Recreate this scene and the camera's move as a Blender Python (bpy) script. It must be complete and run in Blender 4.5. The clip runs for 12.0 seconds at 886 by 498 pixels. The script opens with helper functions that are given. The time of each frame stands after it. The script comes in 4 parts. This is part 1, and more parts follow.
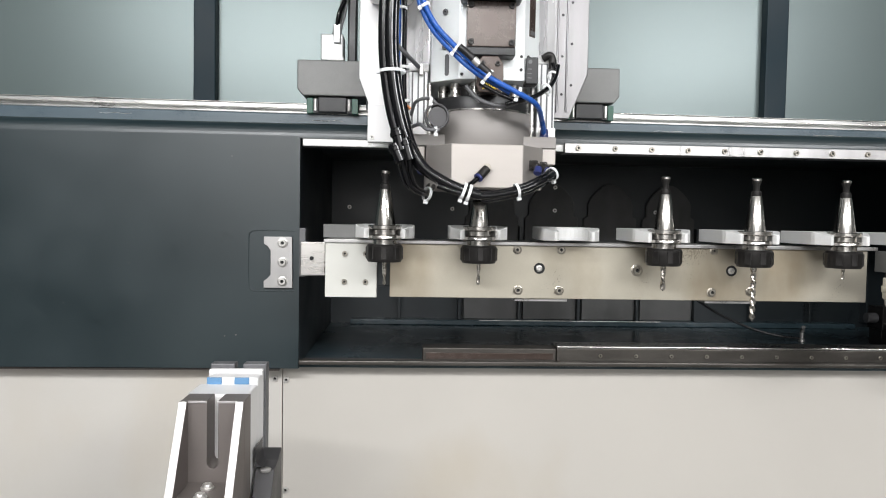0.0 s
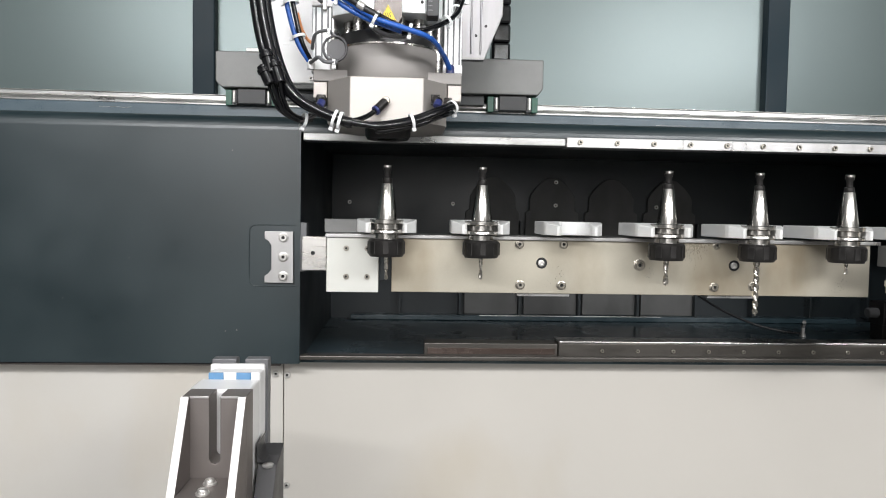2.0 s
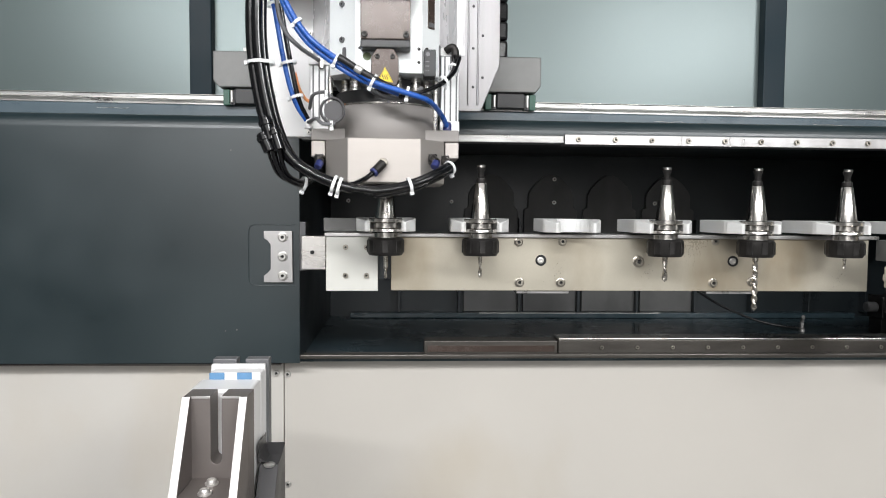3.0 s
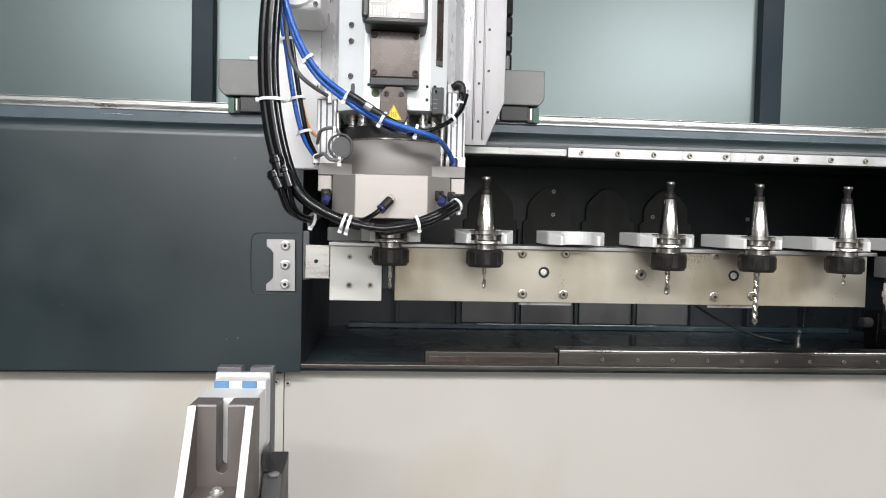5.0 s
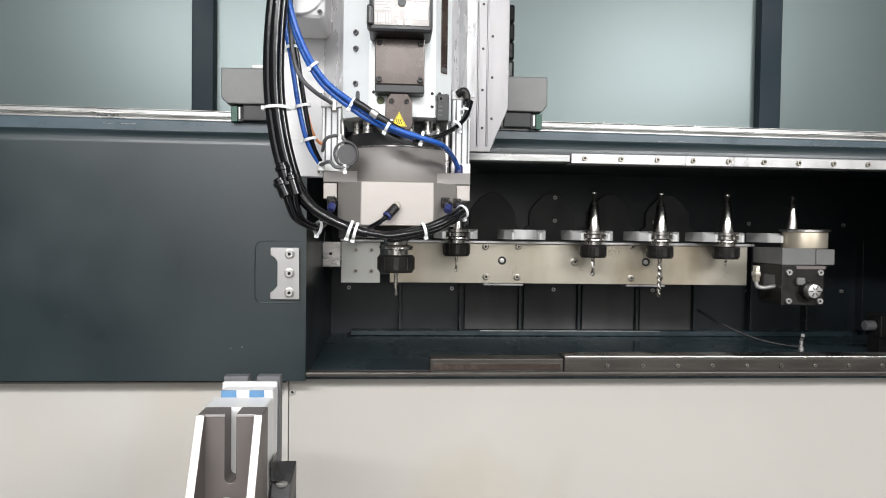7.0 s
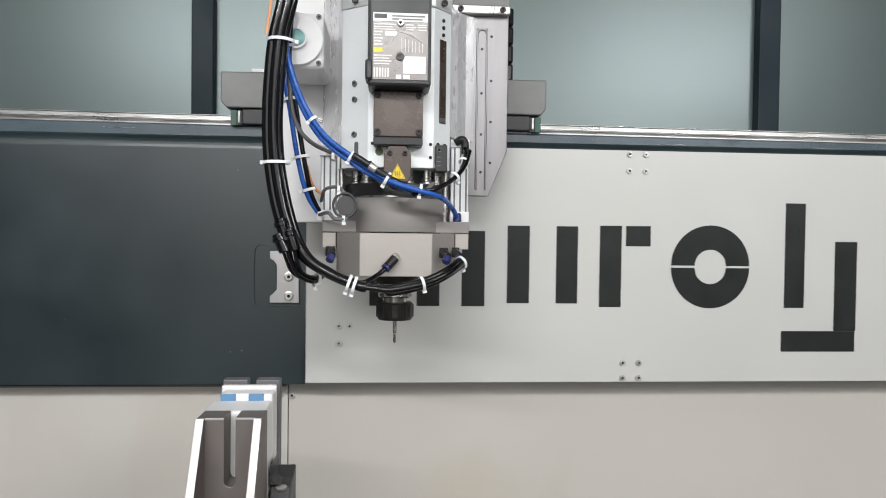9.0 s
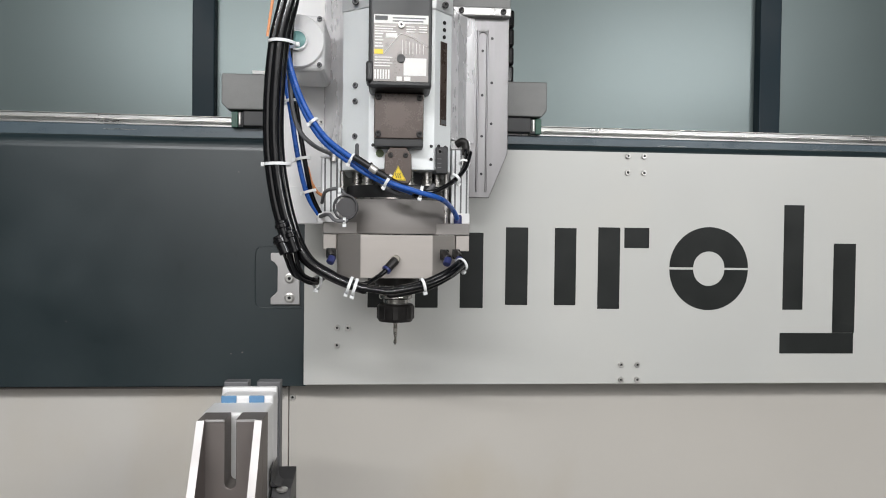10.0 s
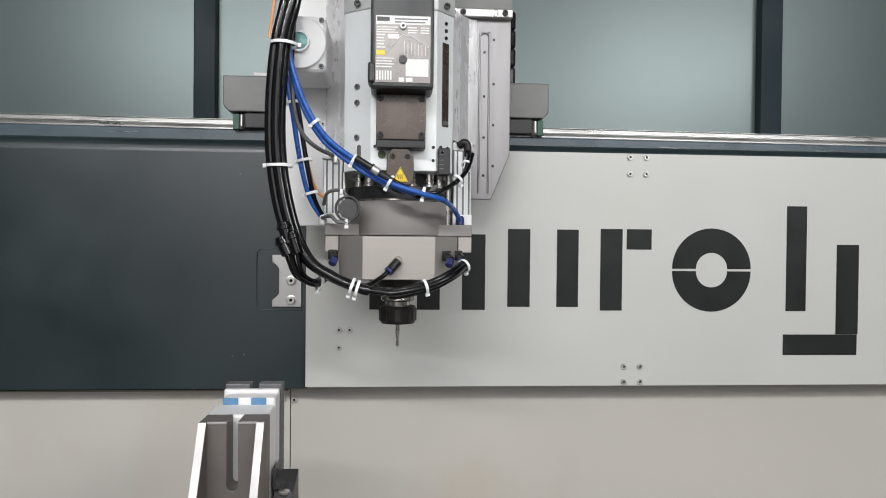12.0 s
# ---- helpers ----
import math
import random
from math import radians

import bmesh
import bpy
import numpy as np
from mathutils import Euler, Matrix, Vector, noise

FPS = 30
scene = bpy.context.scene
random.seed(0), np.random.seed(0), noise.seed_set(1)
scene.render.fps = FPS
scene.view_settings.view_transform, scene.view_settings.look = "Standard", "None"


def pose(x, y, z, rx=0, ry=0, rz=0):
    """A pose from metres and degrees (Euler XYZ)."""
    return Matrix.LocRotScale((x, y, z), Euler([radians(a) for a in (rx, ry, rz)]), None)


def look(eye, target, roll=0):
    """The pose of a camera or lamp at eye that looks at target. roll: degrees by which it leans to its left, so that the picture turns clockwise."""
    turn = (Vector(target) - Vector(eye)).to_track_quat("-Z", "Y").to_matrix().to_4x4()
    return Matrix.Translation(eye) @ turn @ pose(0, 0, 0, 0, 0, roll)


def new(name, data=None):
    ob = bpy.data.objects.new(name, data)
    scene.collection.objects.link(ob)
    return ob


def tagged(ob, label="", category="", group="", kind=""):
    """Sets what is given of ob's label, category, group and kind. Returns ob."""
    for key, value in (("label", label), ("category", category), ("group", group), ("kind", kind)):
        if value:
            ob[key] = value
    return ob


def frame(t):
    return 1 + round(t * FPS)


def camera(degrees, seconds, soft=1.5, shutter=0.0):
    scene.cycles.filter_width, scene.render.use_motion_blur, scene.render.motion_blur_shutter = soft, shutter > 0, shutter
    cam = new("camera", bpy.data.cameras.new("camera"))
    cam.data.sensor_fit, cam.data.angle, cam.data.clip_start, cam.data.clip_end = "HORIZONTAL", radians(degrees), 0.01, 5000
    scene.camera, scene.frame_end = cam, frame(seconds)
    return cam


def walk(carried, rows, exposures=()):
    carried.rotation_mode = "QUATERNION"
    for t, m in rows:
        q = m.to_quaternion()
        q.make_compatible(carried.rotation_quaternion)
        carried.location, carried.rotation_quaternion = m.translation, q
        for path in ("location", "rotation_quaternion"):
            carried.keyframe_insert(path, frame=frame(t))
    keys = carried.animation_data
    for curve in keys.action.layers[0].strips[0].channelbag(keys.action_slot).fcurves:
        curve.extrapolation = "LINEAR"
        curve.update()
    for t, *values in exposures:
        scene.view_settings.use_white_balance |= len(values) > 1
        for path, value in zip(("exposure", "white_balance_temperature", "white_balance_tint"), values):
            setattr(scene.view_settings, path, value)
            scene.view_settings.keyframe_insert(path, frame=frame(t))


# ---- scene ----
cam = camera(64.8, 12.0, 1.0, 0.5)
PATH = [
    (0, (0.173, -1.213, 1.442), (0.275, 0.783, 1.359), 1.0),
    (0.5, (0.174, -1.211, 1.443), (0.275, 0.785, 1.354), 1.2),
    (1, (0.17, -1.209, 1.441), (0.27, 0.787, 1.354), 1.3),
    (1.5, (0.168, -1.208, 1.441), (0.266, 0.787, 1.349), 1.2),
    (2, (0.167, -1.208, 1.44), (0.275, 0.786, 1.345), 1.0),
    (2.5, (0.166, -1.208, 1.441), (0.275, 0.786, 1.338), 0.5),
    (3, (0.166, -1.209, 1.441), (0.278, 0.785, 1.339), 0.5),
    (5, (0.144, -1.211, 1.442), (0.284, 0.783, 1.369), 1.3),
    (5.5, (0.131, -1.21, 1.442), (0.274, 0.784, 1.377), 1.2),
    (6, (0.132, -1.209, 1.442), (0.277, 0.784, 1.384), 1.2),
    (6.5, (0.132, -1.208, 1.441), (0.279, 0.786, 1.387), 0.9),
    (7, (0.131, -1.208, 1.441), (0.28, 0.785, 1.389), 0.8),
    (9, (0.132, -1.209, 1.441), (0.281, 0.785, 1.398), 0.7),
    (9.5, (0.131, -1.207, 1.44), (0.28, 0.787, 1.4), 0.7),
    (10, (0.132, -1.209, 1.441), (0.279, 0.785, 1.403), 0.7),
    (10.5, (0.131, -1.208, 1.44), (0.278, 0.786, 1.408), 0.6),
    (11, (0.13, -1.208, 1.44), (0.276, 0.787, 1.405), 0.6),
    (11.5, (0.132, -1.208, 1.44), (0.275, 0.786, 1.407), 0.7),
    (12, (0.13, -1.206, 1.438), (0.275, 0.788, 1.41), 0.6),
]
EXPOSURES = [(0, 0.1), (7.2, 0.1), (8.6, -0.2), (9.0, -0.28), (10.0, -0.43), (12, -0.43)]
walk(cam, [(t, look(eye, target, roll)) for t, eye, target, roll in PATH], EXPOSURES)

# ---- light ----
world = bpy.data.worlds.new("hall_air")
scene.world = world
world.use_nodes = True
world.node_tree.nodes["Background"].inputs[0].default_value = (0.80, 0.90, 1.0, 1)
world.node_tree.nodes["Background"].inputs[1].default_value = 0.5


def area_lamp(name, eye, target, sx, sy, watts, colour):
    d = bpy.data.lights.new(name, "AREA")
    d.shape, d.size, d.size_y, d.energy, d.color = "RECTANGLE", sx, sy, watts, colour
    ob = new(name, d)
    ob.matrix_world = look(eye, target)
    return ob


# ceiling panels of the hall in front of the open machine, and the lamp bar above the work space
area_lamp("hall_lamp_east", (2.35, -3.1, 2.78), (0.9, 0.0, 1.5), 1.5, 0.6, 60, (0.985, 0.985, 1.0))
area_lamp("hall_lamp_west", (-0.55, -2.3, 2.64), (0.0, 0.0, 1.4), 1.9, 0.07, 52, (0.985, 0.985, 1.0))
area_lamp("cabin_lamp", (0.5, -1.35, 2.03), (0.5, 0.05, 1.2), 1.8, 0.035, 3.5, (0.96, 1.0, 1.0))
# added fill light behind the camera, lifts the metal fronts and the pocket
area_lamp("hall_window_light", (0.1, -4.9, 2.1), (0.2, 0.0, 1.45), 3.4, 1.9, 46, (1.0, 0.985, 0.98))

# ---- materials ----


def mat(name, base, rough=0.5, metal=0.0, var=0.12, scale=30.0, bump=0.05, fine=400.0, stretch=(1, 1, 1), stain=None, coat=0.0, spec=0.5, rvar=0.1):
    """Procedural surface: large patches and fine grain on colour, roughness and relief."""
    m = bpy.data.materials.new(name)
    m.use_nodes = True
    nt = m.node_tree
    n, l = nt.nodes, nt.links
    b = n["Principled BSDF"]
    b.inputs["Metallic"].default_value = metal
    b.inputs["Coat Weight"].default_value = coat
    b.inputs["Coat Roughness"].default_value = 0.12
    b.inputs["Specular IOR Level"].default_value = spec
    tc = n.new("ShaderNodeTexCoord")
    mp = n.new("ShaderNodeMapping")
    mp.inputs["Scale"].default_value = stretch
    l.new(tc.outputs["Object"], mp.inputs["Vector"])
    big = n.new("ShaderNodeTexNoise")
    big.inputs["Scale"].default_value, big.inputs["Detail"].default_value = scale, 4
    small = n.new("ShaderNodeTexNoise")
    small.inputs["Scale"].default_value, small.inputs["Detail"].default_value = fine, 3
    l.new(mp.outputs[0], big.inputs["Vector"])
    l.new(mp.outputs[0], small.inputs["Vector"])
    mixn = n.new("ShaderNodeMath")
    mixn.operation = "MULTIPLY_ADD"
    l.new(small.outputs[0], mixn.inputs[0])
    mixn.inputs[1].default_value = 0.4
    l.new(big.outputs[0], mixn.inputs[2])
    ramp = n.new("ShaderNodeMapRange")
    ramp.inputs["From Min"].default_value, ramp.inputs["From Max"].default_value = 0.45, 0.95
    ramp.inputs["To Min"].default_value, ramp.inputs["To Max"].default_value = 1 - var, 1 + var
    l.new(mixn.outputs[0], ramp.inputs["Value"])
    col = n.new("ShaderNodeMix")
    col.data_type, col.blend_type = "RGBA", "MULTIPLY"
    col.inputs["Factor"].default_value = 1
    col.inputs["A"].default_value = (*base, 1)
    l.new(ramp.outputs[0], col.inputs["B"])
    out = col.outputs["Result"]
    if stain:
        tint, amount, sscale, sstretch = stain
        mp2 = n.new("ShaderNodeMapping")
        mp2.inputs["Scale"].default_value = sstretch
        l.new(tc.outputs["Object"], mp2.inputs["Vector"])
        sn = n.new("ShaderNodeTexNoise")
        sn.inputs["Scale"].default_value, sn.inputs["Detail"].default_value = sscale, 5
        l.new(mp2.outputs[0], sn.inputs["Vector"])
        sr = n.new("ShaderNodeMapRange")
        sr.inputs["From Min"].default_value, sr.inputs["From Max"].default_value = 0.5, 0.75
        sr.inputs["To Max"].default_value = amount
        l.new(sn.outputs[0], sr.inputs["Value"])
        c2 = n.new("ShaderNodeMix")
        c2.data_type = "RGBA"
        l.new(sr.outputs[0], c2.inputs["Factor"])
        l.new(out, c2.inputs["A"])
        c2.inputs["B"].default_value = (*tint, 1)
        out = c2.outputs["Result"]
    l.new(out, b.inputs["Base Color"])
    rr = n.new("ShaderNodeMapRange")
    rr.inputs["From Min"].default_value, rr.inputs["From Max"].default_value = 0.45, 0.95
    rr.inputs["To Min"].default_value, rr.inputs["To Max"].default_value = max(0.03, rough - rvar), min(1, rough + rvar)
    l.new(mixn.outputs[0], rr.inputs["Value"])
    l.new(rr.outputs[0], b.inputs["Roughness"])
    bp = n.new("ShaderNodeBump")
    bp.inputs["Strength"].default_value, bp.inputs["Distance"].default_value = bump, 0.001
    l.new(small.outputs[0], bp.inputs["Height"])
    l.new(bp.outputs[0], b.inputs["Normal"])
    return m


M_DARK = mat("dark_slate_paint", (0.013, 0.024, 0.028), 0.36, 0, 0.16, 6, 0.05, 900, stain=((0.024, 0.037, 0.039), 0.45, 3, (1, 1, 0.6)), spec=0.75)
M_BEAM = mat("beam_blue_grey_paint", (0.075, 0.105, 0.125), 0.3, 0, 0.14, 9, 0.05, 700, coat=0.2)
M_INNER = mat("pocket_dark_paint", (0.017, 0.022, 0.025), 0.36, 0, 0.2, 7, 0.08, 600, stain=((0.030, 0.033, 0.032), 0.5, 5, (1, 1, 0.3)))
M_ARCH = mat("worn_dark_plate", (0.075, 0.075, 0.073), 0.55, 0, 0.25, 14, 0.1, 500, stain=((0.02, 0.02, 0.02), 0.75, 9, (1, 1, 0.35)))
M_CREAM = mat("cream_grey_paint", (0.585, 0.56, 0.52), 0.42, 0, 0.03, 4, 0.05, 900, stain=((0.52, 0.45, 0.35), 0.55, 2.2, (1.4, 1, 0.8)))
M_CREAM_OILY = mat("cream_paint_with_oil_film", (0.575, 0.545, 0.50), 0.4, 0, 0.03, 4, 0.05, 900, stain=((0.46, 0.385, 0.27), 0.7, 1.9, (1.2, 1, 0.7)))
M_PANEL = mat("light_grey_panel_paint", (0.575, 0.575, 0.55), 0.4, 0, 0.025, 5, 0.05, 900, stain=((0.58, 0.54, 0.46), 0.3, 2.5, (1, 1, 1)))
M_GRAPHIC = mat("printed_charcoal_graphic", (0.020, 0.022, 0.021), 0.42, 0, 0.15, 20, 0.02, 500, spec=0.25)
M_WALL = mat("cabin_sheet_green_grey", (0.122, 0.160, 0.158), 0.36, 0.4, 0.04, 2.5, 0.08, 700, rvar=0.02, spec=1.0)
M_POST = mat("cabin_post_paint", (0.010, 0.024, 0.033), 0.5, 0, 0.1, 8, 0.05, 600, spec=0.25)
M_STEEL = mat("ground_steel", (0.62, 0.60, 0.575), 0.3, 1, 0.08, 14, 0.06, 260, stretch=(1, 1, 9))
M_HOUSE = mat("satin_housing_metal", (0.43, 0.397, 0.37), 0.48, 0.6, 0.03, 14, 0.0, 420, stretch=(1, 1, 6), rvar=0.02)
M_MOTOR = mat("pale_motor_enamel", (0.80, 0.825, 0.825), 0.4, 0.1, 0.04, 10, 0.05, 500)
M_STRIP = mat("worn_steel_strip", (0.44, 0.44, 0.43), 0.33, 0.85, 0.15, 30, 0.08, 400, stretch=(0.4, 1, 1), stain=((0.10, 0.09, 0.08), 0.6, 16, (0.5, 1, 3)))
M_TRACK = mat("dark_greasy_track", (0.075, 0.068, 0.060), 0.38, 0.4, 0.2, 30, 0.1, 400, stretch=(0.3, 1, 1))
M_SPIN = mat("turned_steel", (0.27, 0.252, 0.24), 0.58, 0.3, 0.03, 16, 0.0, 220, stretch=(0.3, 0.3, 12), rvar=0.01)
M_BRUSH = mat("milled_aluminium", (0.52, 0.51, 0.505), 0.34, 0.85, 0.06, 8, 0.04, 250, stretch=(6, 6, 0.7))
M_PLATE = mat("brushed_slide_plate", (0.25, 0.242, 0.246), 0.40, 0.8, 0.10, 8, 0.03, 250, stretch=(6, 6, 0.5), stain=((0.37, 0.36, 0.36), 0.6, 5, (6, 6, 0.4)), rvar=0.06)
M_SHEET = mat("bright_rolled_aluminium", (0.90, 0.89, 0.90), 0.30, 0.55, 0.06, 9, 1.0, 45, stretch=(1, 1, 0.4), rvar=0.08)
M_TRAY = mat("oily_tray_paint", (0.032, 0.052, 0.062), 0.28, 0, 0.2, 8, 0.05, 600, spec=0.6)
M_ALU = mat("anodised_aluminium", (0.68, 0.69, 0.69), 0.42, 0.35, 0.05, 12, 0.05, 500)
M_WHITE = mat("white_enamel", (0.80, 0.79, 0.785), 0.36, 0, 0.03, 9, 0.04, 700)
M_NYLON = mat("white_nylon", (0.70, 0.70, 0.69), 0.45, 0, 0.06, 25, 0.08, 500, stain=((0.55, 0.52, 0.46), 0.4, 14, (1, 1, 1)))
M_BLOCK = mat("cast_grey_carriage", (0.185, 0.185, 0.18), 0.5, 0.25, 0.16, 18, 0.12, 500, stain=((0.10, 0.10, 0.098), 0.5, 12, (1, 1, 1)))
M_BLACK = mat("black_plastic", (0.016, 0.016, 0.017), 0.42, 0, 0.2, 25, 0.08, 600)
M_RUBBER = mat("black_hose_rubber", (0.004, 0.004, 0.005), 0.14, 0, 0.1, 40, 0.22, 150, spec=0.45, rvar=0.05, stretch=(1, 1, 0.4))
M_BLUE = mat("blue_hose", (0.018, 0.095, 0.40), 0.28, 0, 0.1, 40, 0.02, 500)
M_BLUEFIT = mat("blue_plastic_fitting", (0.022, 0.03, 0.12), 0.35, 0, 0.15, 60, 0.03, 500)
M_TIE = mat("white_cable_tie", (0.85, 0.86, 0.86), 0.4, 0, 0.03, 60, 0.03, 500)
M_CHROME = mat("polished_tool_steel", (0.52, 0.50, 0.475), 0.21, 1, 0.04, 40, 0.0, 300, stretch=(0.2, 0.2, 8), rvar=0.03)
M_NUT = mat("blackened_nut_steel", (0.03, 0.028, 0.027), 0.4, 0.6, 0.25, 70, 0.2, 500)
M_CUT = mat("carbide_cutter", (0.48, 0.45, 0.41), 0.28, 1, 0.15, 80, 0.1, 500)
M_MAG = mat("magazine_nickel_plate", (0.53, 0.49, 0.405), 0.34, 0.5, 0.06, 7, 0.05, 500, stain=((0.27, 0.20, 0.115), 0.75, 4.5, (1.6, 1, 0.9)))
M_MAGW = mat("pale_powder_plate", (0.64, 0.635, 0.59), 0.45, 0.1, 0.03, 12, 0.05, 600)
# brown base puts the warm reflection on black cover parts into the colour
M_BRASSY = mat("oiled_brown_plate", (0.075, 0.053, 0.044), 0.26, 0.25, 0.2, 18, 0.02, 500, spec=0.7)
M_DULL = mat("bolt_steel", (0.68, 0.66, 0.635), 0.38, 0.75, 0.12, 90, 0.04, 600)
M_BOLT = mat("oily_bolt_steel", (0.40, 0.37, 0.32), 0.34, 0.9, 0.15, 90, 0.05, 600)
# near-black that paints shade into sockets, slots and holes; also colours one pin
M_HOLE = mat("bolt_socket", (0.02, 0.02, 0.02), 0.6, 0.3, 0.1, 90, 0.05, 600)
M_GREEN = mat("green_truck_endcap", (0.018, 0.085, 0.055), 0.4, 0, 0.1, 40, 0.05, 600)
M_DOT = mat("olive_test_dot", (0.13, 0.17, 0.08), 0.5, 0, 0.08, 60, 0.03, 600)
M_YELLOW = mat("yellow_warning_label", (0.85, 0.62, 0.03), 0.45, 0, 0.05, 60, 0.02, 600)
M_LABEL = mat("silver_rating_label", (0.235, 0.215, 0.205), 0.35, 0.3, 0.08, 50, 0.03, 600)
M_PALE = mat("white_label", (0.78, 0.77, 0.75), 0.45, 0, 0.04, 60, 0.02, 600)
M_TAUPE = mat("bead_blasted_bracket", (0.20, 0.176, 0.165), 0.5, 0.5, 0.08, 20, 0.1, 900)
M_SAWN = mat("milled_bright_edge", (0.47, 0.45, 0.44), 0.45, 0.45, 0.05, 30, 0.06, 500)
M_GREY = mat("dark_grey_pad", (0.14, 0.14, 0.145), 0.5, 0.2, 0.1, 30, 0.1, 600)
M_IRON = mat("dark_cast_iron", (0.062, 0.060, 0.062), 0.45, 0.3, 0.12, 24, 0.12, 500)
M_PADBLUE = mat("blue_pad_insert", (0.105, 0.24, 0.42), 0.45, 0, 0.08, 60, 0.06, 600)
M_TEAL = mat("teal_button_cap", (0.22, 0.42, 0.40), 0.3, 0.1, 0.06, 60, 0.03, 600)
M_COPPER = mat("orange_wire", (0.75, 0.30, 0.12), 0.4, 0, 0.06, 60, 0.03, 600)
M_HALL = mat("hall_wall_plaster", (0.78, 0.78, 0.76), 0.8, 0, 0.05, 2, 0.1, 200)
M_FLOOR = mat("hall_concrete", (0.30, 0.30, 0.29), 0.6, 0, 0.12, 3, 0.1, 150)

# ---- mesh tools ----


def box(x0, x1, y0, y1, z0, z1, bev=0.0, seg=2, bm=None):
    """A block with rounded edges, added to bm."""
    one = bmesh.new()
    bmesh.ops.create_cube(one, size=1)
    for v in one.verts:
        v.co = Vector((x0 + (v.co.x + 0.5) * (x1 - x0), y0 + (v.co.y + 0.5) * (y1 - y0), z0 + (v.co.z + 0.5) * (z1 - z0)))
    if bev:
        bmesh.ops.bevel(one, geom=one.edges[:], offset=bev, segments=seg, affect="EDGES", profile=0.5)
    return join(bm, one)


def join(bm, one):
    if bm is None:
        return one
    me = bpy.data.meshes.new("tmp")
    one.to_mesh(me)
    one.free()
    bm.from_mesh(me)
    bpy.data.meshes.remove(me)
    return bm


def turned(bm, m):
    bmesh.ops.transform(bm, matrix=m, verts=bm.verts[:])
    return bm


def lathe(profile, seg=32, centre=(0, 0, 0), axis="z", bm=None, closed=False):
    """A turned solid from (radius, height) pairs."""
    one = bmesh.new()
    rings = []
    for r, z in profile:
        if r < 1e-6:
            rings.append([one.verts.new((0, 0, z))])
        else:
            rings.append([one.verts.new((r * math.cos(2 * math.pi * i / seg), r * math.sin(2 * math.pi * i / seg), z)) for i in range(seg)])
    pairs = list(zip(rings, rings[1:])) + ([(rings[-1], rings[0])] if closed else [])
    for a, b in pairs:
        for i in range(seg):
            j = (i + 1) % seg
            if len(a) == 1 and len(b) == 1:
                continue
            if len(a) == 1:
                one.faces.new((a[0], b[j], b[i]))
            elif len(b) == 1:
                one.faces.new((a[i], a[j], b[0]))
            else:
                one.faces.new((a[i], a[j], b[j], b[i]))
    if not closed:
        for ring, flip in ((rings[0], True), (rings[-1], False)):
            if len(ring) > 2:
                one.faces.new(ring[::-1] if flip else ring)
    bmesh.ops.recalc_face_normals(one, faces=one.faces[:])
    turn = {"z": Matrix(), "y": pose(0, 0, 0, 90, 0, 0), "x": pose(0, 0, 0, 0, 90, 0)}[axis]
    turned(one, Matrix.Translation(centre) @ turn)
    rounded(one)
    return join(bm, one)


def rod(a, b, r, seg=16, bev=0.0, bm=None):
    """A round bar from a to b."""
    a, b = Vector(a), Vector(b)
    length = (b - a).length
    prof = [(r, 0), (r, length)] if not bev else [(r - bev, 0), (r, bev), (r, length - bev), (r - bev, length)]
    one = lathe(prof, seg)
    turned(one, Matrix.Translation(a) @ (b - a).to_track_quat("Z", "Y").to_matrix().to_4x4())
    return join(bm, one)


def prism(poly, axis, a, b, bev=0.0, bm=None):
    """A 2D outline pushed along an axis from a to b. Outline axes: x -> (y, z), y -> (x, z), z -> (x, y)."""
    one = bmesh.new()
    put = {"x": lambda p, w: (w, p[0], p[1]), "y": lambda p, w: (p[0], w, p[1]), "z": lambda p, w: (p[0], p[1], w)}[axis]
    lo = [one.verts.new(put(p, a)) for p in poly]
    hi = [one.verts.new(put(p, b)) for p in poly]
    one.faces.new(lo)
    one.faces.new(hi[::-1])
    for i in range(len(poly)):
        j = (i + 1) % len(poly)
        one.faces.new((lo[i], hi[i], hi[j], lo[j]))
    bmesh.ops.recalc_face_normals(one, faces=one.faces[:])
    if bev:
        bmesh.ops.bevel(one, geom=one.edges[:], offset=bev, segments=2, affect="EDGES", profile=0.5)
    return join(bm, one)


def spline(points, steps=8):
    """A smooth line through the points."""
    p = [Vector(q) for q in points]
    p = [2 * p[0] - p[1]] + p + [2 * p[-1] - p[-2]]
    out = []
    for i in range(1, len(p) - 2):
        for k in range(steps):
            t = k / steps
            out.append(0.5 * (2 * p[i] + (p[i + 1] - p[i - 1]) * t + (2 * p[i - 1] - 5 * p[i] + 4 * p[i + 1] - p[i + 2]) * t * t
                              + (3 * p[i] - p[i - 1] - 3 * p[i + 1] + p[i + 2]) * t ** 3))
    return out + [p[-2]]


